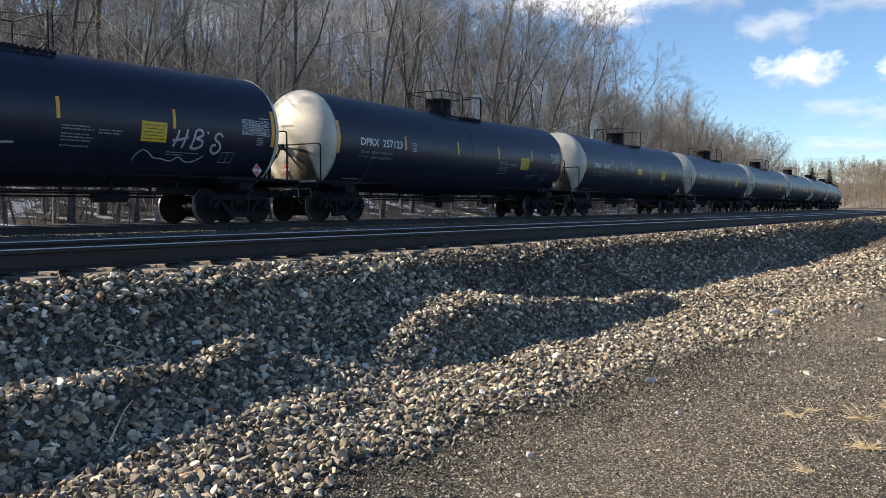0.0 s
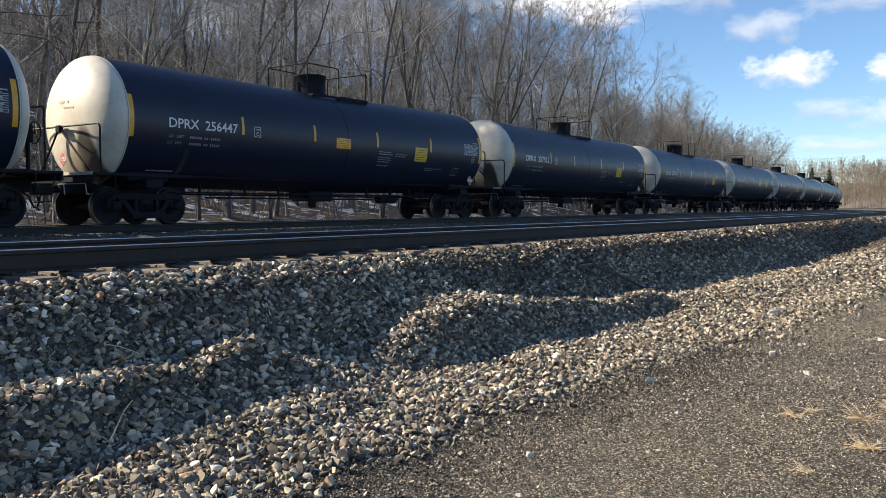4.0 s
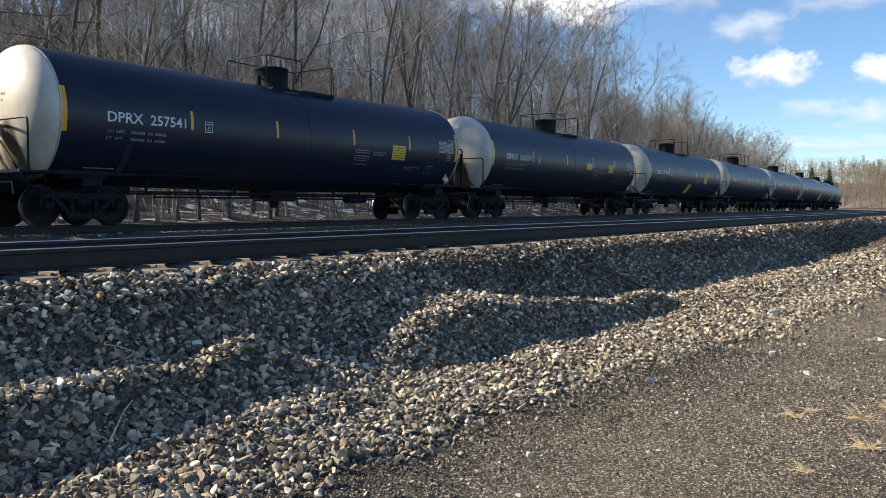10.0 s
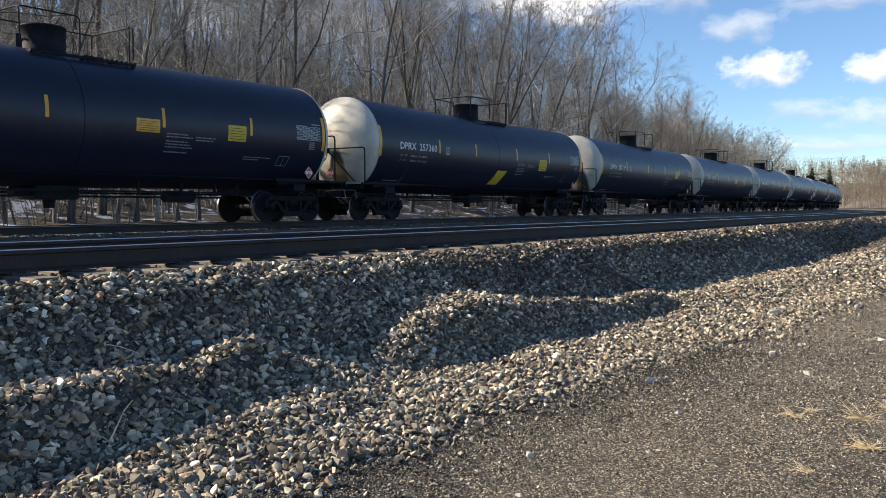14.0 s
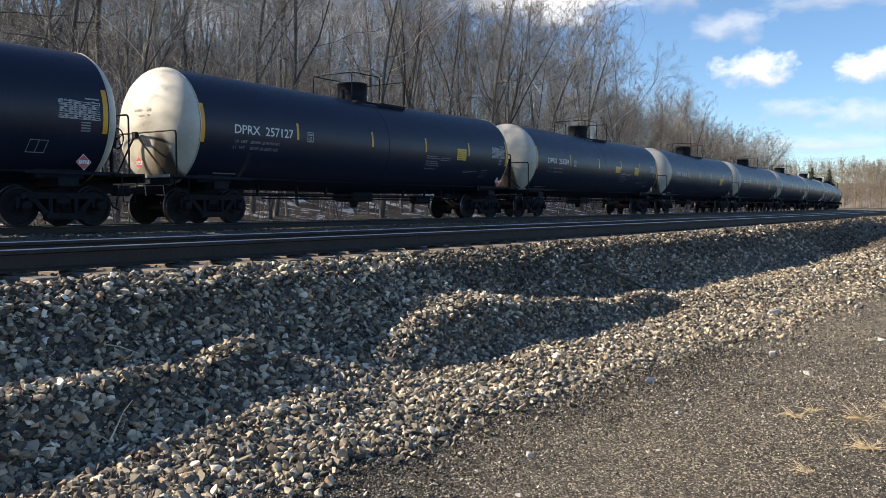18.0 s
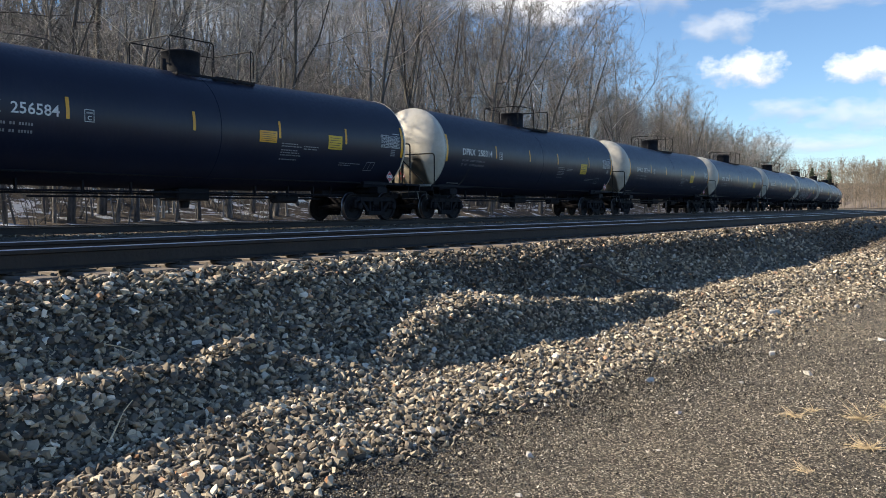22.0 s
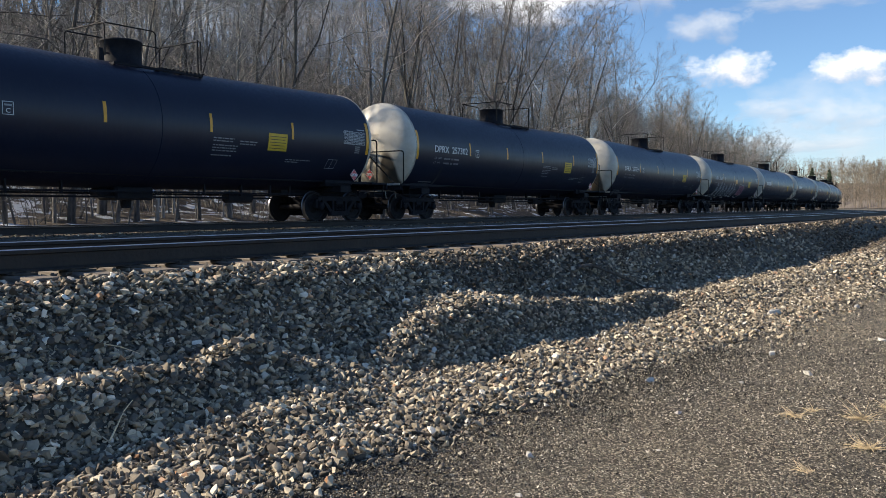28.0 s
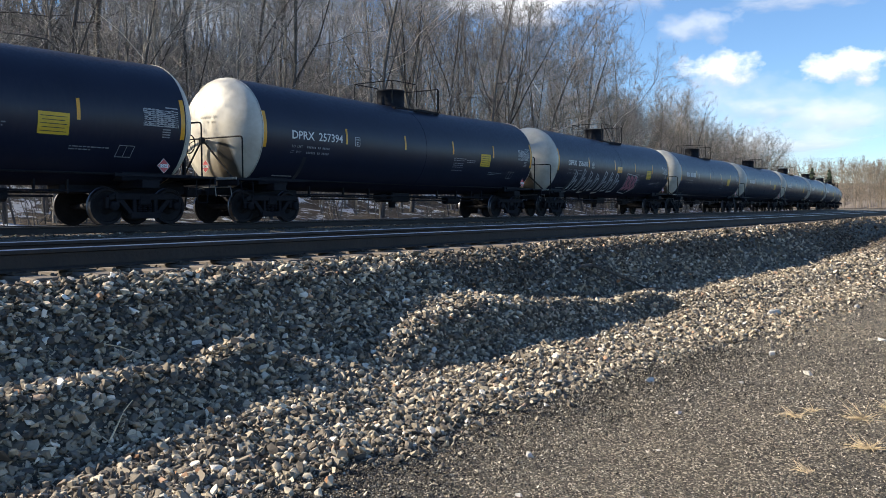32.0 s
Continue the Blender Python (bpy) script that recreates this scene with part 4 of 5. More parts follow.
def base_car():
    car = thing("tank_car", Matrix.Identity(4), "black railway tank car with cream-white ends, rolling on the track", "tank car", "cars of the train")
    bm = bmesh.new()
    barrel(bm)
    part("tank", bm, M_TANK, car, "glossy black cylindrical tank shell", True)
    for sgn in (-1, 1):
        bm = bmesh.new()
        head(bm, sgn)
        h = part("tank_head", bm, M_HEAD, car, "domed cream-white tank end, stained by soot", True)
        h.location = (-BARREL if sgn < 0 else REAR, 0, ZC)
        bm = bmesh.new()
        prof = [(-0.012, RAD + 0.001), (-0.012, RAD + 0.008), (0.012, RAD + 0.008), (0.012, RAD + 0.001)]
        lathe(bm, prof, "x", 64)
        rr = part("end_band", bm, M_HEAD, car, "pale weathered band round the shell's edge")
        rr.location = (0.02 - BARREL if sgn < 0 else REAR - 0.02, 0, ZC)
    # seam of the shell plates
    for x in (0.0,):
        bm = bmesh.new()
        lathe(bm, [(-0.012, RAD + 0.001), (0.0, RAD + 0.004), (0.012, RAD + 0.001)], "x", 64)
        q = part("seam", bm, M_TANK, car)
        q.location = (x, 0, sag(x))
    # fittings on top
    bm = bmesh.new()
    lathe(bm, [(-0.12, 0.53), (0.03, 0.53), (0.05, 0.50), (0.55, 0.50), (0.56, 0.52), (0.60, 0.52), (0.62, 0.48), (0.64, 0.22)], "z", 28)
    d = part("manway_housing", bm, M_IRON, car, "round black fittings housing with a lid", True)
    d.location = (-0.05, 0, sag(0) + RAD - 0.03)
    zt = sag(0) + RAD
    bm = bmesh.new()
    add_box(bm, -0.8, 1.85, -0.83, -0.77, zt - 0.16, zt - 0.10)
    deck = part("platform", bm, M_IRON, car, "black steel walkway frame round the fittings")
    bm = bmesh.new()
    add_box(bm, -0.8, 1.85, 0.77, 0.83, zt - 0.16, zt - 0.10)
    part("platform_beam", bm, M_IRON, deck)
    cross = small_mesh("platform_beam", M_IRON, lambda b: add_box(b, -0.03, 0.03, -0.77, 0.77, -0.07, 0.0))
    for x in (-0.75, 0.5, 1.2, 1.84):
        part("platform_beam", cross, None, deck).location = (x, 0, zt - 0.10)
    slat = small_mesh("grating_slat", M_IRON, lambda b: add_box(b, -0.035, 0.035, -0.83, 0.83, 0, 0.03))
    for x in np.arange(0.55, 1.86, 0.13):
        part("grating_slat", slat, None, deck).location = (float(x), 0, zt - 0.098)
    rail_z = zt + 0.78
    for pts in ([(-1.05, -0.85, zt)] + bend((-1.05, -0.85, zt), (-1.05, -0.85, rail_z), (-1.05, 0.85, rail_z)) + bend((-1.05, -0.85, rail_z), (-1.05, 0.85, rail_z), (-1.05, 0.85, zt)) + [(-1.05, 0.85, zt)],
                [(-1.05, -0.85, rail_z)] + bend((-1.05, -0.85, rail_z), (0.35, -0.88, rail_z), (0.35, -0.88, zt)) + [(0.35, -0.88, zt)],
                [(-1.05, 0.85, rail_z)] + bend((-1.05, 0.85, rail_z), (0.35, 0.88, rail_z), (0.35, 0.88, zt)) + [(0.35, 0.88, zt)],
                [(1.75, -0.88, zt)] + bend((1.75, -0.88, zt), (1.75, -0.88, rail_z), (1.75, 0.88, rail_z)) + bend((1.75, -0.88, rail_z), (1.75, 0.88, rail_z), (1.75, 0.88, zt)) + [(1.75, 0.88, zt)],
                [(1.75, 0.88, rail_z), (0.9, 0.88, rail_z), (0.9, 0.88, zt)],
                [(1.62, -0.92, zt - 0.1), (1.62, -0.92, rail_z)]):
        bm = bmesh.new()
        add_tube(bm, pts, 0.018, 6)
        part("safety_rail", bm, M_TUBE, car)
    bm = bmesh.new()
    add_cyl(bm, (-0.72, -0.15, zt - 0.02), (-0.72, -0.15, zt + 0.3), 0.09, 0.07, 10)
    part("relief_valve", bm, M_IRON, car)
    # stub sills, bolsters and end platforms
    for sgn in (-1, 1):
        bm = bmesh.new()
        add_box(bm, sgn * 5.2, sgn * 8.75, -0.26, 0.26, 0.78, 1.10, 0.02)
        add_box(bm, sgn * 6.7, sgn * 7.2, -1.35, 1.35, 0.90, 1.12, 0.02)
        add_box(bm, sgn * 6.35, sgn * 7.5, -1.05, 1.05, 1.08, 1.30, 0.02)
        part("stub_sill", bm, M_IRON, car)
        bm = bmesh.new()
        add_box(bm, sgn * 7.95, sgn * 8.75, -1.58, 1.58, 1.17, 1.23, 0.01)
        add_box(bm, sgn * 8.70, sgn * 8.76, -1.58, 1.58, 1.02, 1.20, 0.01)
        part("end_platform", bm, M_IRON, car, "black end walkway plate")
        for sy in (-1, 1):
            bm = bmesh.new()
            add_box(bm, sgn * 5.9, sgn * 8.2, sy * 1.42 - 0.03, sy * 1.42 + 0.03, 1.17, 1.25, 0.01)
            part("side_sill", bm, M_IRON, car)
        xr, zr, yr = (-8.56, 2.36, 1.56) if sgn < 0 else (8.47, 2.64, 1.36)
        bm = bmesh.new()
        pts = [(xr, -yr, 1.2)] + bend((xr, -yr, 1.2), (xr, -yr, zr), (xr, yr, zr)) + bend((xr, -yr, zr), (xr, yr, zr), (xr, yr, 1.2)) + [(xr, yr, 1.2)]
        add_tube(bm, pts, 0.024, 6)
        part("end_handrail", bm, M_TUBE, car, "bent black tube handrail")
        legs = ((-1.2, 0.05, -0.02), (0.95, 0.05, -0.02)) if sgn < 0 else ((0.75, 0.75, 0.0),)
        for y0, y1, dx in legs:
            bm = bmesh.new()
            add_tube(bm, [(xr + dx, y0, 1.22), (xr + dx, y1, zr - 0.02)], 0.026, 6)
            part("rail_brace", bm, M_TUBE, car)
        if sgn < 0:
            bm = bmesh.new()
            add_box(bm, xr - 0.08, xr + 0.04, -0.03, 0.13, zr - 0.14, zr + 0.03, 0.01)
            part("brake_box", bm, M_IRON, car, "small black hand brake housing")
            # added strip whose pale colour paints the sunlit top edge of the walkway
            bm = bmesh.new()
            add_box(bm, -8.80, -8.765, -1.56, 0.2, 1.18, 1.25, 0.006)
            part("platform_edge", bm, M_LIT_EDGE, car, "pale strip painted as the sunlit, dusty edge of the end walkway")
        else:
            # hand brake wheel on its shaft
            wc = Vector((8.66, -0.60, 2.12))
            bm = bmesh.new()
            add_tube(bm, [wc + Vector((0, 0.25 * math.cos(i * math.pi / 10), 0.25 * math.sin(i * math.pi / 10))) for i in range(21)], 0.018, 5)
            for i in range(5):
                add_tube(bm, [wc, wc + Vector((0, 0.25 * math.cos(i * 1.2566 + 0.3), 0.25 * math.sin(i * 1.2566 + 0.3)))], 0.011, 4)
            part("brake_wheel", bm, M_TUBE, car, "spoked black hand brake wheel")
            bm = bmesh.new()
            add_box(bm, 8.44, 8.58, -0.70, -0.50, 1.90, 2.30, 0.02)
            add_cyl(bm, (8.5, -0.60, 2.12), (8.67, -0.60, 2.12), 0.03, 0.03, 8)
            add_box(bm, 8.46, 8.52, -0.65, -0.55, 1.2, 1.95, 0.01)
            part("brake_box", bm, M_IRON, car, "black hand brake housing on its post")
        # steps
        for sy in (-1, 1):
            bm = bmesh.new()
            y = sy * 1.52
            add_tube(bm, [(sgn * 8.18, y, 1.2), (sgn * 8.15, y, 0.9), (sgn * 8.2, y, 0.56), (sgn * 8.5, y, 0.56), (sgn * 8.55, y, 0.9), (sgn * 8.62, y, 1.2)], 0.015, 5)
            add_tube(bm, [(sgn * 8.16, y, 0.88), (sgn * 8.55, y, 0.88)], 0.013, 5)
            part("step_stirrup", bm, M_IRON, car, "bent steel stirrup step")
        # coupler and its lever
        bm = bmesh.new()
        add_box(bm, sgn * 8.6, sgn * 8.95, -0.10, 0.10, 0.78, 0.96, 0.02)
        add_box(bm, sgn * 8.88, sgn * 9.13, -0.17, 0.13, 0.72, 1.0, 0.04)
        add_box(bm, sgn * 9.0, sgn * 9.16, 0.06, 0.2, 0.74, 0.98, 0.04)
        part("coupler", bm, M_TRUCK, car, "cast steel knuckle coupler")
        bm = bmesh.new()
        add_tube(bm, [(sgn * 8.85, -1.45, 0.72), (sgn * 8.85, -1.4, 0.98), (sgn * 8.85, -0.3, 0.98), (sgn * 9.0, -0.1, 0.9)], 0.014, 5)
        part("uncoupling_lever", bm, M_GREY, car)
        bm = bmesh.new()
        add_tube(bm, [(sgn * 8.7, 0.32, 0.85), (sgn * 8.95, 0.32, 0.72), (sgn * 9.05, 0.25, 0.45), (sgn * 9.12, 0.1, 0.38)], 0.026, 6)
        part("air_hose", bm, M_TUBE, car)
    # brake gear and piping under the tank
    for y, z, x0, x1 in ((-0.62, 0.83, -6.0, 6.0), (0.55, 0.80, -6.2, 6.2), (-0.35, 0.70, -4.6, 5.0)):
        bm = bmesh.new()
        add_tube(bm, [(x0, y, z), (x1, y, z)], 0.028, 6)
        part("brake_pipe", bm, M_IRON, car)
    for x in (-5.0, -3.4, -2.1, 2.0, 3.3, 4.4, 5.2):
        bm = bmesh.new()
        add_box(bm, x - 0.02, x + 0.02, -0.65, -0.57, 0.76, 1.2)
        part("pipe_hanger", bm, M_IRON, car)
    bm = bmesh.new()
    add_box(bm, -0.55, 0.55, -0.42, 0.42, 0.62, 0.98, 0.05)
    add_cyl(bm, (0, 0, 0.42), (0, 0, 0.7), 0.12, 0.16, 12)
    add_box(bm, -0.9, -0.5, -0.2, 0.2, 0.70, 0.92, 0.05)
    part("bottom_outlet", bm, M_IRON, car, "black bottom outlet valve with a skid")
    bm = bmesh.new()
    add_cyl(bm, (3.0, -0.3, 0.72), (3.9, -0.3, 0.72), 0.16, 0.16, 14)
    part("air_reservoir", bm, M_IRON, car)
    bm = bmesh.new()
    add_tube(bm, [(-7.3, -0.93, 1.24), (7.3, -0.93, 1.24)], 0.03, 6)
    part("side_pipe", bm, M_IRON, car, "thin pipe along the tank's flank")
    truck(car, -6.98)
    truck(car, 6.98)
    # common marks on the side
    for x in (-7.73, 7.74):
        decal(car, "reflective_stripe", x - 0.06, x + 0.06, 2.12, 3.12, M_YELLOW, "long yellow reflective stripe beside the end", rows=10)
    bm = bmesh.new()
    e = 0.015
    x0, x1, z0, z1 = -3.90, -3.66, 2.36, 2.64
    for r in ((x0, x1, z0, z0 + e), (x0, x1, z1 - e, z1), (x0, x0 + e, z0, z1), (x1 - e, x1, z0, z1)):
        bm.faces.new([bm.verts.new(shell(x, z)) for x, z in ((r[0], r[2]), (r[1], r[2]), (r[1], r[3]), (r[0], r[3]))])
    part("stencil_frame", bm, M_STENCIL, car)
    lettering(car, "stencil", "C", -3.83, -3.73, 2.40, 2.50, M_STENCIL)
    bars(car, "stencil", [(-3.86, -3.70, 2.545, 2.585)], M_FAINT)
    # a line of print and a slanted box
    rnd = random.Random(5)
    bars(car, "small_print", [(-8.0 + 1.0, -6.2, 1.34, 1.37)], M_FAINT)
    e, x0, x1, z0, z1, k = 0.018, 5.98, 6.40, 1.62, 1.90, 0.05
    bm = bmesh.new()
    for r in ((x0, x1, z0, z0 + e), (x0 + k, x1 + k, z1 - e, z1)):
        bm.faces.new([bm.verts.new(shell(x, z, 0.018)) for x, z in ((r[0], r[2]), (r[1], r[2]), (r[1], r[3]), (r[0], r[3]))])
    for xa in (x0, x0 + 0.2, x1 - e):
        bm.faces.new([bm.verts.new(shell(x, z, 0.018)) for x, z in ((xa, z0), (xa + e, z0), (xa + k + e, z1), (xa + k, z1))])
    part("stencil_frame", bm, M_FAINT, car, "slanted white stencilled box")
    # data panel near the end
    rects = []
    for i in range(9):
        z = 2.40 + i * 0.048
        rects.append((6.62, 7.60, z, z + 0.014))
        for x in np.arange(6.64, 7.52, 0.11):
            if rnd.random() < 0.8:
                rects.append((x, x + rnd.uniform(0.05, 0.1), z + 0.018, z + 0.036))
    rects += [(6.615, 6.63, 2.40, 2.80), (7.59, 7.605, 2.40, 2.80), (7.25, 7.60, 2.86, 2.89)]
    bars(car, "data_panel", rects, M_PANEL, "white stencilled table of inspection data")
    bars(car, "small_print", [(7.15, 7.38, z, z + 0.03) for z in (2.14, 2.2, 2.26, 2.32)], M_FAINT)
    # hazard placards
    for place in ("side", "end"):
        pl_parent = car
        bm = bmesh.new()
        c = Vector((7.28, -1.40, 1.46)) if place == "side" else Vector((-8.61, -0.12, 1.58))
        ax, up = (Vector((1, 0, 0)), Vector((0, 0, 1))) if place == "side" else (Vector((0, -1, 0)), Vector((0, 0, 1)))
        nrm = ax.cross(up)

        def lozenge(b, r, lift, th):
            lo = [b.verts.new(c + nrm * lift + ax * dx * r + up * dz * r) for dx, dz in ((1, 0), (0, 1), (-1, 0), (0, -1))]
            hi = [b.verts.new(v.co + nrm * th) for v in lo]
            b.faces.new(hi)
            b.faces.new(lo[::-1])
            for i in range(4):
                b.faces.new((lo[i], lo[(i + 1) % 4], hi[(i + 1) % 4], hi[i]))
        lozenge(bm, 0.185, 0.0, 0.004)
        pl = part("hazard_placard", bm, M_WHITE, pl_parent, "diamond placard, red and white")
        bm = bmesh.new()
        lozenge(bm, 0.172, 0.005, 0.003)
        part("placard_face", bm, M_RED, pl)
        bm = bmesh.new()
        bm.faces.new([bm.verts.new(c + nrm * 0.010 + ax * dx + up * dz) for dx, dz in ((-0.125, -0.042), (0.125, -0.042), (0.125, 0.042), (-0.125, 0.042))])
        part("placard_band", bm, M_WHITE, pl)
        v, f = letters("1267")
        w = v[:, 0].max()
        bm = bmesh.new()
        vs = [bm.verts.new(c + nrm * 0.013 + ax * (a / w - 0.5) * 0.2 + up * (q - 0.5) * 0.07) for a, q in v]
        for q in f:
            bm.faces.new([vs[i] for i in q])
        part("placard_number", bm, M_INK, pl)
    return car


def small_print(car, x1, x2):
    """Rows of small writing that begin beside two of the upright stripes."""
    rnd = random.Random(int(x1 * 50) + 300)
    rects = []

    def words(x, width, z, h=0.03):
        end = x + width
        while x < end:
            w = rnd.uniform(0.04, 0.15)
            rects.append((x, min(x + w, end), z, z + h))
            x += w + 0.025

    for z in (2.24, 2.17, 2.06, 1.99, 1.92, 1.80):
        words(x1 + 0.08, rnd.uniform(0.62, 0.85), z)
    words(x1 + 0.98, 0.62, 2.20)
    words(x1 + 0.98, 0.55, 2.13)
    bars(car, "small_print", rects, M_FAINT, "rows of small faded white print")
    rects = []
    words(x2 - 0.15, 1.0, 1.80, 0.025)
    words(x2 - 0.15, 0.55, 1.74, 0.025)
    bars(car, "small_print", rects, M_FAINT, "two rows of small faded white print")


def yellow_placard(car, x, z, w=0.62, h=0.42, face=None):
    p = decal(car, "yellow_placard", x, x + w, z, z + h, face or M_PLACARD, "yellow notice with rows of unreadable print")
    bars(p, "print", [(x + 0.05 + 0.04 * (i % 2), x + w - 0.06 - 0.05 * (i % 2), z + h * (0.12 + 0.17 * i), z + h * (0.155 + 0.17 * i)) for i in range(5)], M_INK, "", 0.009)


# reporting numbers by place in the train
NUMBERS = {-4: "257123", -3: "256447", -2: "257512", -1: "257541", 0: "256391", 1: "257360", 2: "257127", 3: "256584", 4: "258314", 5: "257144", 6: "257302", 7: "257394", 8: "256668"}
WEIGHTS = {4: ("204600 LB 92800 KG", "81600 LB 36950 KG"), -4: ("205400 LB 93150 KG", "80800 LB 36550 KG"), 0: ("205600 LB 93250 KG", "80400 LB 36450 KG"), 2: ("205400 LB 93150 KG", "80500 LB 36550 KG")}
# places of the upright stripes along the side, by place in the train
STRIPES = {-5: (-4.3, -1.5, 1.43, 4.45), -4: (-4.3, -1.0, 2.0, 4.80), -3: (-4.3, -1.5, 1.45, 4.45), -2: (-4.3, -1.77, 1.45, 4.45), -1: (-4.3, -1.34, 1.95, 4.85),
           1: (-4.3, -1.8, 1.45, 4.42), 4: (-4.16, -1.28, 1.45, 4.9), 6: (-4.3, -1.4, 1.75, 4.95), 5: (-4.3, -1.55, 1.49, 4.42), 7: (-4.3, -1.25, 1.70, 4.6)}
CARS = {}


def train():
    first = base_car()
    for n in range(-7, 18):
        car = first if n == -7 else copy_thing(first, Matrix.Identity(4))
        CARS[n] = car
    for n, car in CARS.items():
        rnd = random.Random(90 + n)
        if n in NUMBERS:
            lettering(car, "reporting_mark", "DPRX  " + NUMBERS[n], -6.68, -4.49, 2.41, 2.66, M_STENCIL, "large white stencilled mark and number")
        else:
            bars(car, "reporting_mark", [(-6.62 + i * 0.2, -6.48 + i * 0.2, 2.42, 2.70) for i in range(4)] + [(-5.7 + i * 0.2, -5.56 + i * 0.2, 2.42, 2.70) for i in range(6)], M_STENCIL, "unreadable white stencilled mark")
        if n in WEIGHTS:
            lettering(car, "weight_stencil", "LD  LMT   " + WEIGHTS[n][0], -6.66, -5.02, 2.17, 2.25, M_FAINT, "small white load limit stencil")
            lettering(car, "weight_stencil", "LT  WT     " + WEIGHTS[n][1], -6.68, -5.06, 2.01, 2.09, M_FAINT, "small white empty weight stencil")
        else:
            lettering(car, "weight_stencil", "LD  LMT", -6.66, -6.22, 2.17, 2.24, M_FAINT, "small white load limit stencil")
            lettering(car, "weight_stencil", "LT  WT", -6.68, -6.26, 2.01, 2.08, M_FAINT, "small white empty weight stencil")
            bars(car, "weight_stencil", [(x, x + 0.045, z, z + 0.06) for z in (2.172, 2.012) for x in [-6.04 + i * 0.065 for i in range(6)] + [-5.58, -5.51] + [-5.38 + i * 0.065 for i in range(5)]], M_FAINT, "two rows of unreadable white figures")
        if n in (-2, -1, 0, 4, 5):
            # paired posts beside the middle of the leading walkway
            for y in (-0.16, -0.04):
                bm = bmesh.new()
                add_box(bm, -8.64, -8.58, y - 0.035, y + 0.035, 1.22, 2.30, 0.012)
                part("walkway_post", bm, M_TUBE, car, "stout black walkway post")
        if n in (-1, 2):
            bm = bmesh.new()
            add_box(bm, 8.40, 8.46, -1.40, -1.28, 1.2, 2.45, 0.012)
            part("walkway_post", bm, M_TUBE, car, "stout black walkway post")
        # print on the leading head and a bracket strip on the shell
        rr = random.Random(300 + n)
        for z0, y0, count, hgt in ((2.93, 0.25, 8, 0.07), (2.80, 0.05, 5, 0.045)):
            bm = bmesh.new()
            for i in range(count):
                if rr.random() < 0.25:
                    continue
                q = []
                for dy, dz in ((0, 0), (0.055, 0), (0.055, hgt), (0, hgt)):
                    y, z = y0 - i * 0.085 - dy, z0 + dz
                    r = min(1.0, math.hypot(y, z - ZC) / RAD)
                    q.append(bm.verts.new((-BARREL - 0.66 * math.sqrt(1 - r * r) - 0.012, y, z)))
                bm.faces.new(q[::-1])
            tagged(part("head_print", bm, M_FADED, car, "faded unreadable print on the white end"), kind="stuff")
        decal(car, "bracket_strip", -6.12, -5.98, 1.28, 1.92, M_SCUFF, "scuffed upright bracket plate on the shell", rows=8)
        at = STRIPES.get(n, (-4.30, -0.88, 2.09, 4.90))
        for x in at:
            decal(car, "reflective_stripe", x - 0.043, x + 0.043, 2.39, 2.87, M_YELLOW, "upright yellow reflective stripe")
        small_print(car, at[2], at[3])
        if n in (0, 2, 3):
            yellow_placard(car, at[3] - 0.80, 2.20)
        else:
            yellow_placard(car, at[3] - 0.93, 2.03, 0.72, 0.48)
        if n in (0, 3, -3, 8):
            yellow_placard(car, at[2] - 0.77 if n in (0, 3) else -0.55, 2.25, 0.66, 0.32, M_YELLOW)
        if n == -5:
            def curve(*pts):
                """Points smoothed along a sprayed line."""
                out = []
                for i in range(len(pts) - 1):
                    p0, p1, p2, p3 = pts[max(i - 1, 0)], pts[i], pts[i + 1], pts[min(i + 2, len(pts) - 1)]
                    for u in (0, 0.2, 0.4, 0.6, 0.8):
                        out.append(tuple(0.5 * (2 * b + (c - a) * u + (2 * a - 5 * b + 4 * c - d) * u * u + (3 * b - a - 3 * c + d) * u ** 3) for a, b, c, d in zip(p0, p1, p2, p3)))
                return out + [pts[-1]]
            for pts in (((4.46, 1.95), (4.54, 2.15), (4.60, 2.36)), ((4.72, 1.93), (4.80, 2.15), (4.86, 2.40)), ((4.42, 2.10), (4.62, 2.13), (4.88, 2.20)),
                        ((4.98, 1.94), (5.06, 2.15), (5.12, 2.38), (5.28, 2.40), (5.32, 2.28), (5.14, 2.19), (5.32, 2.14), (5.32, 2.02), (5.16, 1.94), (4.98, 1.94)),
                        ((5.47, 2.34), (5.51, 2.37)),
                        ((5.98, 2.28), (5.88, 2.36), (5.76, 2.32), (5.74, 2.20), (5.90, 2.10), (5.92, 1.94), (5.78, 1.84), (5.64, 1.92), (5.66, 2.04), (5.78, 2.06))):
                stroke(car, "spray_tag", curve(*pts), 0.062, M_CHALK, "pale sprayed lettering")
            stroke(car, "spray_tag", curve((3.42, 1.56), (3.46, 1.68), (3.62, 1.82), (3.80, 1.78), (3.98, 1.66), (4.2, 1.64), (4.5, 1.60), (4.7, 1.70), (4.95, 1.60), (5.2, 1.62), (5.45, 1.76)), 0.026, M_CHALK, "thin pale sprayed squiggle")
            stroke(car, "spray_tag", curve((-0.4, 1.50), (-0.05, 1.56), (0.1, 1.72), (0.22, 1.80), (0.5, 1.82)), 0.04, M_CHALK, "thin pale sprayed squiggle")
        if n == 1:
            decal(car, "yellow_patch", -0.30, 0.45, 1.36, 1.92, M_PLACARD, "slanted yellow painted patch", skew=0.32, rows=8)
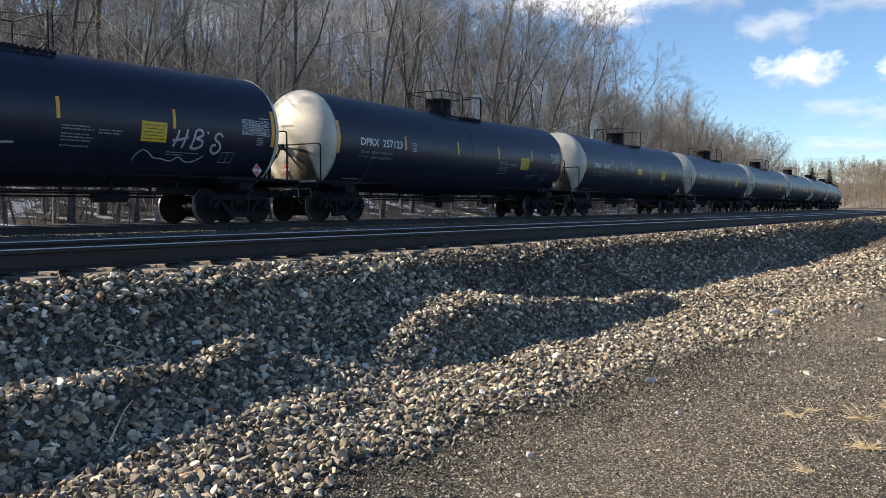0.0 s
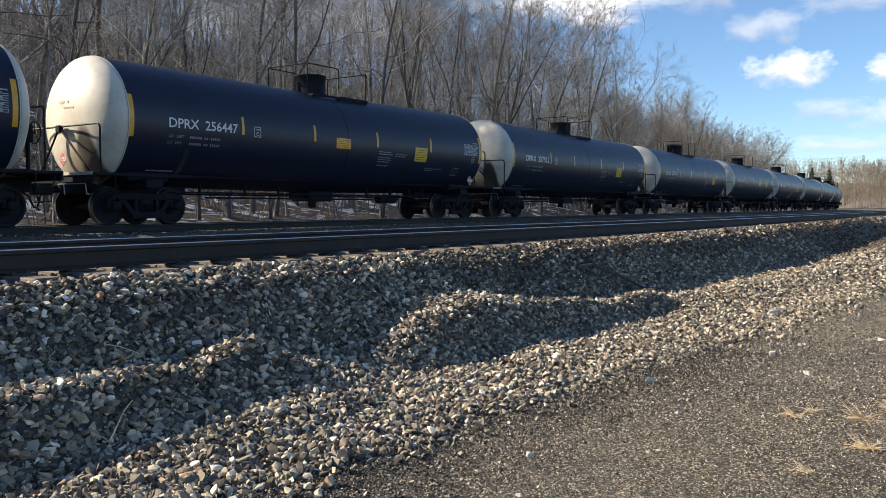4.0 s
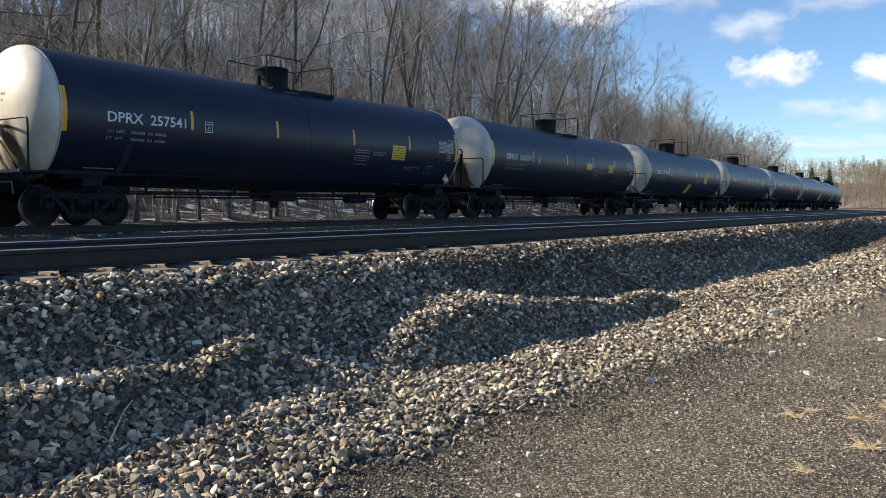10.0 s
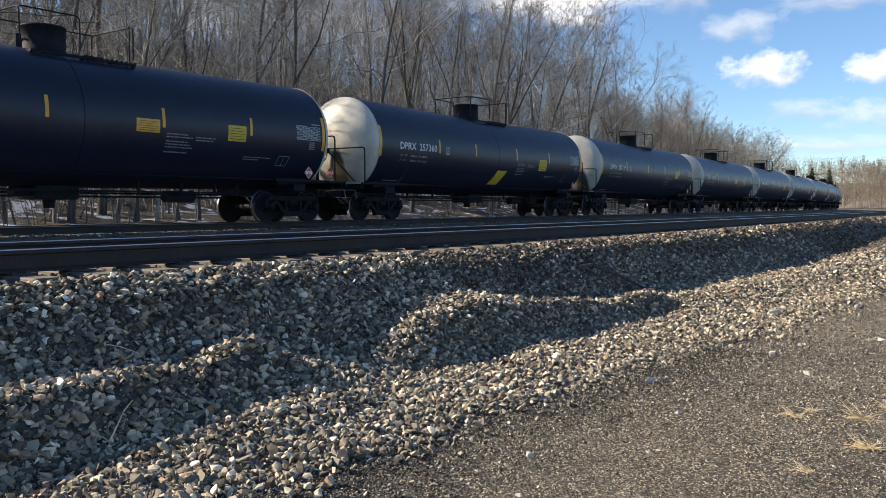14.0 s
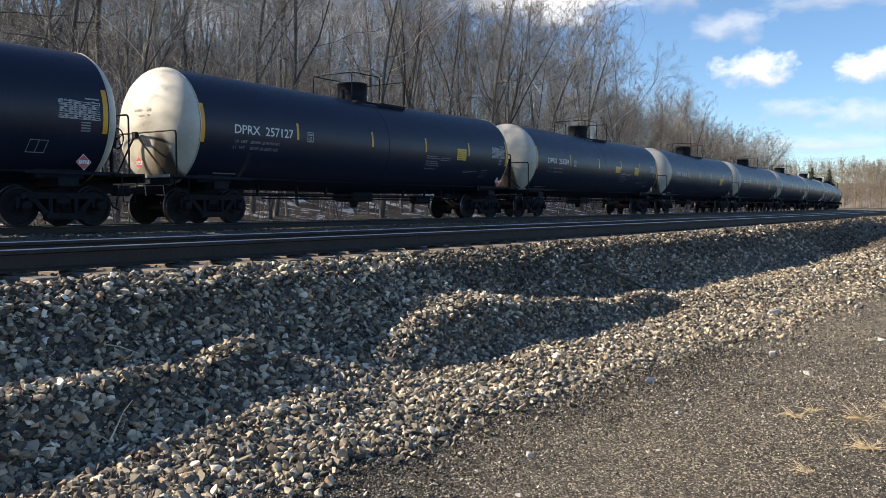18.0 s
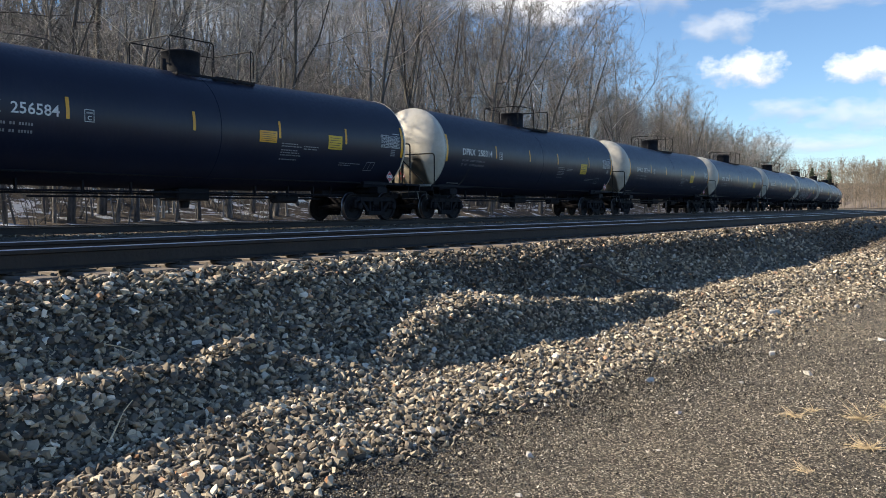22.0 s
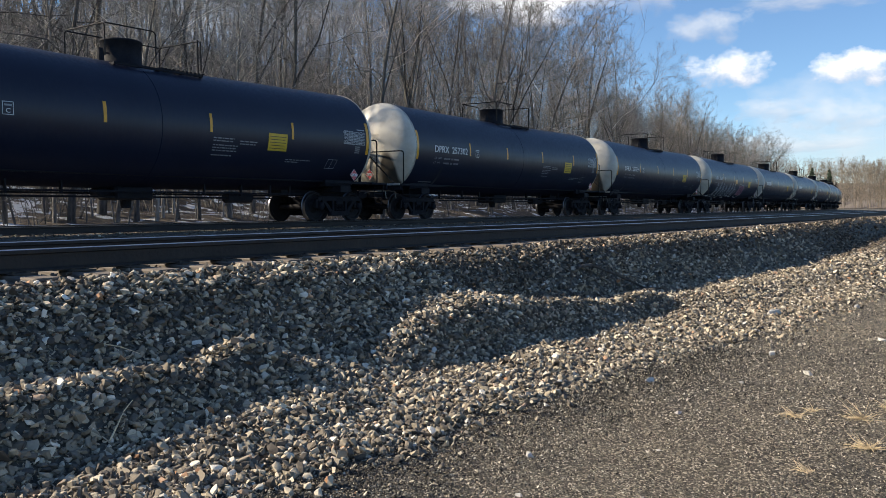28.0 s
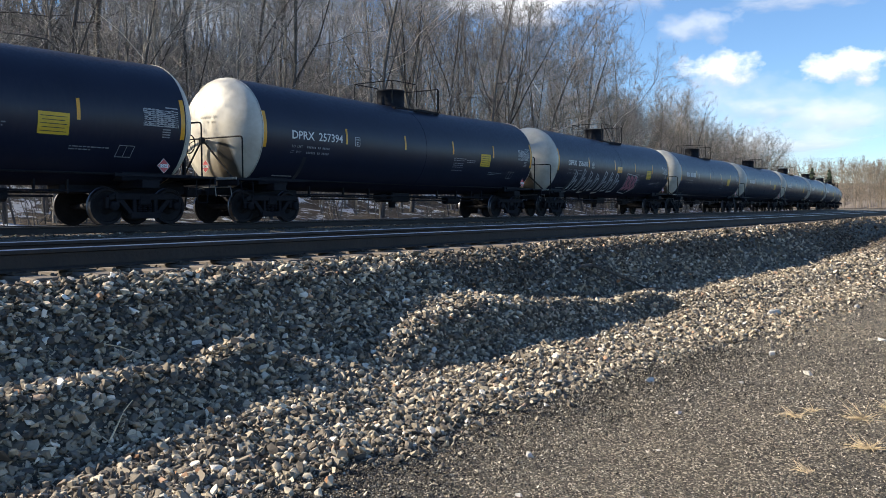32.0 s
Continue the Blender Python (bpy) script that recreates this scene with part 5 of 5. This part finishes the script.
        if n == 8:
            # angular outlined letters with a pink cluster beside them
            r2 = random.Random(4)
            for i in range(7):
                x, w, lean = -5.9 + i * 0.86, r2.uniform(0.42, 0.6), r2.uniform(0.15, 0.4)
                top, low = r2.uniform(2.05, 2.32), r2.uniform(1.12, 1.3)
                stroke(car, "spray_tag", [(x, low), (x + lean, top), (x + lean + w * 0.5, top - 0.12), (x + w * 0.55, low + 0.5), (x + w + lean * 0.6, low + 0.62), (x + w, low + 0.05), (x + 0.05, low)], 0.075, M_CHALK, "large pale outlined sprayed letter")
                stroke(car, "spray_tag", [(x + w * 0.35, low + 0.15), (x + w * 0.35 + lean * 0.7, top - 0.25)], 0.10, M_CHALK, "large pale sprayed stroke")
            for i in range(3):
                x = 1.0 + i * 0.55
                stroke(car, "spray_tag", [(x, 1.4), (x + 0.12, 2.1), (x + 0.42, 2.0), (x + 0.2, 1.75), (x + 0.46, 1.55), (x, 1.4)], 0.13, M_PINK, "pink sprayed letter")
            stroke(car, "spray_tag", [(0.85, 1.25), (0.95, 2.25), (2.5, 2.15), (2.75, 1.5), (1.9, 1.2), (0.85, 1.25)], 0.05, M_CHALK, "pale sprayed outline")


train()


# ---- small things on the ground ----
def level(x, y):
    """Ground height under a place near the camera."""
    s = np.linspace(-5, 60, 1301)
    tx, ty, h = track(s)
    i = int(np.argmin((tx - x) ** 2 + (ty - y) ** 2))
    return float(height(float(s[i]), math.hypot(tx[i] - x, ty[i] - y)))


def grass_tuft(x, y, blades, tall, seed):
    rnd = random.Random(seed)
    t = Tubes()
    rng = np.random.default_rng(seed)
    for _ in range(blades * 2):
        az, lean = rnd.gauss(2.4, 1.3), rnd.uniform(0.55, 1.48)
        d = (math.cos(az) * math.sin(lean), math.sin(az) * math.sin(lean), math.cos(lean))
        line = wander(rng, (rnd.gauss(0, 0.02), rnd.gauss(0, 0.02), -0.01), d, tall * rnd.uniform(0.6, 1.3), 4, 0.12, -0.08)
        line[:, 2] = np.maximum(line[:, 2], 0.004)
        t.add(line, [0.0028, 0.0025, 0.002, 0.0014, 0.0006], 3)
    ob = new("grass_tuft", t.mesh("grass_tuft", M_STRAW))
    ob.location = (x, y, level(x, y))
    return tagged(ob, "tuft of dry straw-coloured grass on the cinder road", "grass", "grass tufts")


for _args in ((6.54, 1.46, 26, 0.12, 1), (6.72, 1.02, 24, 0.17, 2), (5.98, 0.87, 26, 0.15, 3), (5.3, 1.11, 9, 0.10, 4), (6.75, 1.36, 8, 0.10, 5), (7.2, 0.9, 10, 0.12, 6)):
    grass_tuft(*_args)


def stick(pts, r, material, label):
    bm = bmesh.new()
    add_tube(bm, [(x, y, level(x, y) + dz) for x, y, dz in pts], [r * (1 - 0.6 * i / (len(pts) - 1)) for i in range(len(pts))], 7)
    me = bpy.data.meshes.new("branch")
    bm.to_mesh(me)
    bm.free()
    me.materials.append(material)
    tagged(new("branch", me), label, "branch", "fallen branches")


stick([(10.6, 5.3, 0.10), (11.0, 5.28, 0.13), (11.5, 5.1, 0.12), (11.9, 4.85, 0.11), (12.3, 4.62, 0.10)], 0.028, M_BARK, "dark fallen branch lying on the ballast slope")
stick([(11.5, 5.1, 0.12), (11.75, 5.0, 0.2), (12.0, 4.95, 0.22)], 0.012, M_BARK, "thin dark twig on the ballast slope")
stick([(2.72, 4.35, 0.05), (2.80, 4.40, 0.08), (2.88, 4.46, 0.09), (2.97, 4.50, 0.10)], 0.006, M_STRAW, "thin pale stick lying on the ballast")
stick([(3.2, 5.2, 0.06), (3.3, 5.14, 0.08), (3.42, 5.08, 0.06)], 0.005, M_STRAW, "thin pale stick lying on the ballast")


def pebble(x, y, size, seed):
    rnd = random.Random(seed)
    v, f = stone_templates(1, seed, 12)[0]
    ob = new("stone", mesh_of("stone", v * size, f, M_PALE_STONE))
    ob.location = (x, y, level(x, y) + size * 0.3)
    ob.rotation_euler = (rnd.uniform(-0.3, 0.3), rnd.uniform(-0.3, 0.3), rnd.uniform(0, 6))
    tagged(ob, "loose pale stone on the cinder road", "stone", "loose stones")


M_PALE_STONE = simple("pale_limestone", (0.35, 0.34, 0.32), (0.62, 0.6, 0.56), 20.0, 0.85, 0.0, 0.5)
for _i, (_x, _y, _s) in enumerate(((8.3, 1.75, 0.05), (4.55, 2.6, 0.035), (12.4, 3.1, 0.12), (6.9, 2.75, 0.05), (9.2, 2.3, 0.05), (5.2, 2.0, 0.02), (3.9, 2.3, 0.02), (7.4, 2.1, 0.025), (4.2, 1.6, 0.018), (11.0, 1.5, 0.05), (6.1, 2.2, 0.03), (14.2, 2.3, 0.07))):
    pebble(_x, _y, _s, 60 + _i)


def conifer(s, off, tall, seed):
    rng = np.random.default_rng(seed)
    x, y = s, off
    t = thing("conifer", pose(x, y, 1.5), "dark evergreen conifer among bare woods", "tree", "conifers")
    bm = bmesh.new()
    add_tube(bm, [(0, 0, -1), (0, 0, tall)], [0.25, 0.03], 6)
    part("trunk", bm, M_BARK, t)
    tb = Tubes()
    for i in range(260):
        u = rng.uniform(0.15, 1.0)
        az = rng.uniform(0, 6.283)
        ln = tall * 0.3 * (1.05 - u) * rng.uniform(0.6, 1.2) + 0.2
        p0 = np.array([0, 0, tall * u])
        p1 = p0 + ln * np.array([math.cos(az), math.sin(az), -0.25])
        tb.add(np.array([p0, (p0 + p1) / 2 + np.array([0, 0, 0.1]), p1]), [0.14, 0.22, 0.03], 4)
    part("crown", tb.mesh("crown", M_PINE), None, t)


conifer(290.0, 61.0, 11.5, 1)
conifer(294.0, 56.6, 11, 2)


# ---- clouds ----
def cloud_mat(name, scale, soft, bright, peak):
    m = bpy.data.materials.new(name)
    m.use_nodes = True
    t = m.node_tree
    t.nodes.clear()
    out = t.nodes.new("ShaderNodeOutputMaterial")
    c = t.nodes.new("ShaderNodeTexCoord")
    sep = t.nodes.new("ShaderNodeSeparateXYZ")
    t.links.new(c.outputs["Object"], sep.inputs[0])
    r2 = math_node(t, "ADD", math_node(t, "POWER", math_node(t, "ABSOLUTE", sep.outputs[0]), 2.0), math_node(t, "POWER", math_node(t, "ABSOLUTE", sep.outputs[1]), 2.0))
    fall = math_node(t, "SUBTRACT", 1.0, r2)
    mp = t.nodes.new("ShaderNodeMapping")
    o = t.nodes.new("ShaderNodeObjectInfo")
    t.links.new(c.outputs["Object"], mp.inputs["Vector"])
    mp.inputs["Scale"].default_value = (scale, scale * 0.6, 1)
    n = t.nodes.new("ShaderNodeTexNoise")
    n.noise_dimensions = "4D"
    n.inputs["Scale"].default_value = 1.0
    n.inputs["Detail"].default_value = 7.0
    n.inputs["Roughness"].default_value = 0.55
    t.links.new(mp.outputs["Vector"], n.inputs["Vector"])
    t.links.new(math_node(t, "MULTIPLY", o.outputs["Random"], 40.0), n.inputs["W"])
    dens = math_node(t, "ADD", math_node(t, "MULTIPLY", fall, 0.9), math_node(t, "MULTIPLY", math_node(t, "SUBTRACT", n.outputs["Fac"], 0.5), 2.2))
    a = ramp(t, dens, [(0.30, (0, 0, 0)), (0.30 + soft, (peak, peak, peak))])
    shade = ramp(t, math_node(t, "ADD", math_node(t, "MULTIPLY", sep.outputs[1], 0.5), math_node(t, "ADD", math_node(t, "MULTIPLY", n.outputs["Fac"], 0.7), 0.2)),
                 [(0.25, (0.60, 0.62, 0.70)), (0.62, (0.96, 0.96, 0.97))])
    em = t.nodes.new("ShaderNodeEmission")
    em.inputs["Strength"].default_value = bright
    t.links.new(shade, em.inputs["Color"])
    tr = t.nodes.new("ShaderNodeBsdfTransparent")
    mx = t.nodes.new("ShaderNodeMixShader")
    t.links.new(a, mx.inputs[0])
    t.links.new(tr.outputs[0], mx.inputs[1])
    t.links.new(em.outputs[0], mx.inputs[2])
    t.links.new(mx.outputs[0], out.inputs["Surface"])
    return m


M_CUMULUS = cloud_mat("sunlit_cumulus", 2.2, 0.6, 0.66, 1.0)
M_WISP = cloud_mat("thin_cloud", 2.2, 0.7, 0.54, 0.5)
FAR = 2600.0
CLOUDS = []


def toward(px, py):
    """Direction for a place on the sky, in shares of half the view's width."""
    rt = Vector((math.sin(YAW), -math.cos(YAW), 0))
    up = rt.cross(AIM)
    k = math.tan(radians(56.25) / 2)
    return (AIM + rt * px * k + up * py * k).normalized()


def cloud(px, py, w, h, material, label, drift=1.0):
    """A far sheet of cloud that faces the line, px and py as for toward(); w and h its half size in the same shares."""
    n = 24
    vs, fs = [], []
    for i in range(n + 1):
        for j in range(n + 1):
            u, v = -1.25 + 2.5 * i / n, -1.25 + 2.5 * j / n
            vs.append((u, v, 0.12 * (1 - u * u * 0.6 - v * v * 0.6)))
    for i in range(n):
        for j in range(n):
            a = i * (n + 1) + j
            fs.append((a, a + n + 1, a + n + 2, a + 1))
    ob = new("cloud", mesh_of("cloud", vs, fs, material, True))
    tagged(ob, label, "cloud", "clouds")
    k = math.tan(radians(56.25) / 2) * FAR
    ob.scale = (w * k, h * k, w * k)
    CLOUDS.append((ob, px, py, drift))
    return ob


cloud(0.80, 0.405, 0.115, 0.05, M_CUMULUS, "bright white cumulus cloud drifting in a blue sky")
cloud(1.095, 0.41, 0.11, 0.048, M_CUMULUS, "bright white cumulus cloud drifting in a blue sky")
cloud(0.90, 0.315, 0.11, 0.032, M_WISP, "thin pale cloud low in a blue sky")
cloud(1.06, 0.30, 0.11, 0.04, M_WISP, "thin pale cloud low in a blue sky")
cloud(0.98, 0.24, 0.17, 0.025, M_WISP, "thin pale cloud low in a blue sky")
cloud(0.76, 0.50, 0.11, 0.045, M_WISP, "thin pale cloud high in a blue sky")
cloud(0.62, 0.575, 0.12, 0.05, M_WISP, "thin pale cloud high in a blue sky")
cloud(0.98, 0.57, 0.20, 0.04, M_WISP, "thin pale cloud high in a blue sky")
cloud(0.32, 0.56, 0.30, 0.07, M_CUMULUS, "bright white cumulus cloud behind bare trees")
# no real cloud: added glowing sheet that imitates the overexposed sky near the end
cloud(2.53, 0.29, 0.32, 0.13, M_WISP, "added pale sheet that whitens the sky as overexposure does", 10.0)
cloud(-0.3, 0.50, 0.5, 0.12, M_WISP, "pale cloud behind bare trees")


# ---- the train rolls by and the clouds drift ----
LEAD_T = [0, 2.5, 6, 9, 13, 19, 21, 23, 28, 29.6, 32]
LEAD_C = [-0.972, -0.684, -0.302, -0.103, -0.066, -0.483, -0.601, -0.86, -1.806, -2.175, -2.782]


def lead(t):
    """Arc length of the leading end of car 0."""
    c = np.polyval(LEAD_FIT, t)
    return 7.734 - 6.337 * (t - 13) + 0.5 * 0.01375 * (t - 13) ** 2 + c + np.interp(t, SLIP_T, SLIP)


# small unevenness of the run
SLIP_T = [0, 2, 6, 10, 13, 14, 17, 18, 19, 20, 21, 23, 25, 28, 29, 30, 31, 32]
SLIP = [0.03, 0.06, 0.03, 0.08, 0.06, 0.07, 0.02, 0.05, 0.04, 0.20, 0.17, 0.155, 0.13, 0.0, 0.01, 0.05, 0.07, 0.06]


LEAD_FIT = np.polyfit(LEAD_T, LEAD_C, 5)


def motions():
    for n, car in CARS.items():
        rows = []
        for i in range(33):
            s = float(lead(i)) + n * PITCH_LEN
            a, b = track(s + HALF - 6.98), track(s + HALF + 6.98)
            rows.append((float(i), pose(float(a[0] + b[0]) / 2, float(a[1] + b[1]) / 2, 0, 0, 0, math.degrees(math.atan2(b[1] - a[1], b[0] - a[0])))))
        walk(car, rows)
    keyed = {}
    for n, car in CARS.items():
        for t in car.children:
            if not t.name.startswith("truck"):
                continue
            for w in t.children:
                if not w.name.startswith("wheelset"):
                    continue
                end = w["end"]
                if end not in keyed:
                    x = -0.889 if end == "lead" else 0.889
                    walk(w, [(i * 0.1, pose(x, 0, 0.457, 0, math.degrees(-(lead(0) - lead(i * 0.1)) / 0.457) % 360 - 180, 0)) for i in range(321)])
                    keyed[end] = w
                else:
                    src = keyed[end].animation_data
                    w.rotation_mode = "QUATERNION"
                    w.animation_data_create()
                    w.animation_data.action = src.action
                    w.animation_data.action_slot = src.action_slot
    for ob, px, py, drift in CLOUDS:
        rows = []
        for t in range(0, 33, 4):
            d = toward(px - 0.0056 * drift * t, py)
            p = EYE + d * FAR
            rows.append((t, look(EYE + d * FAR, EYE + d * FAR * 2) @ pose(0, 0, 0, 0, 180, 0)))
        walk(ob, rows)


motions()
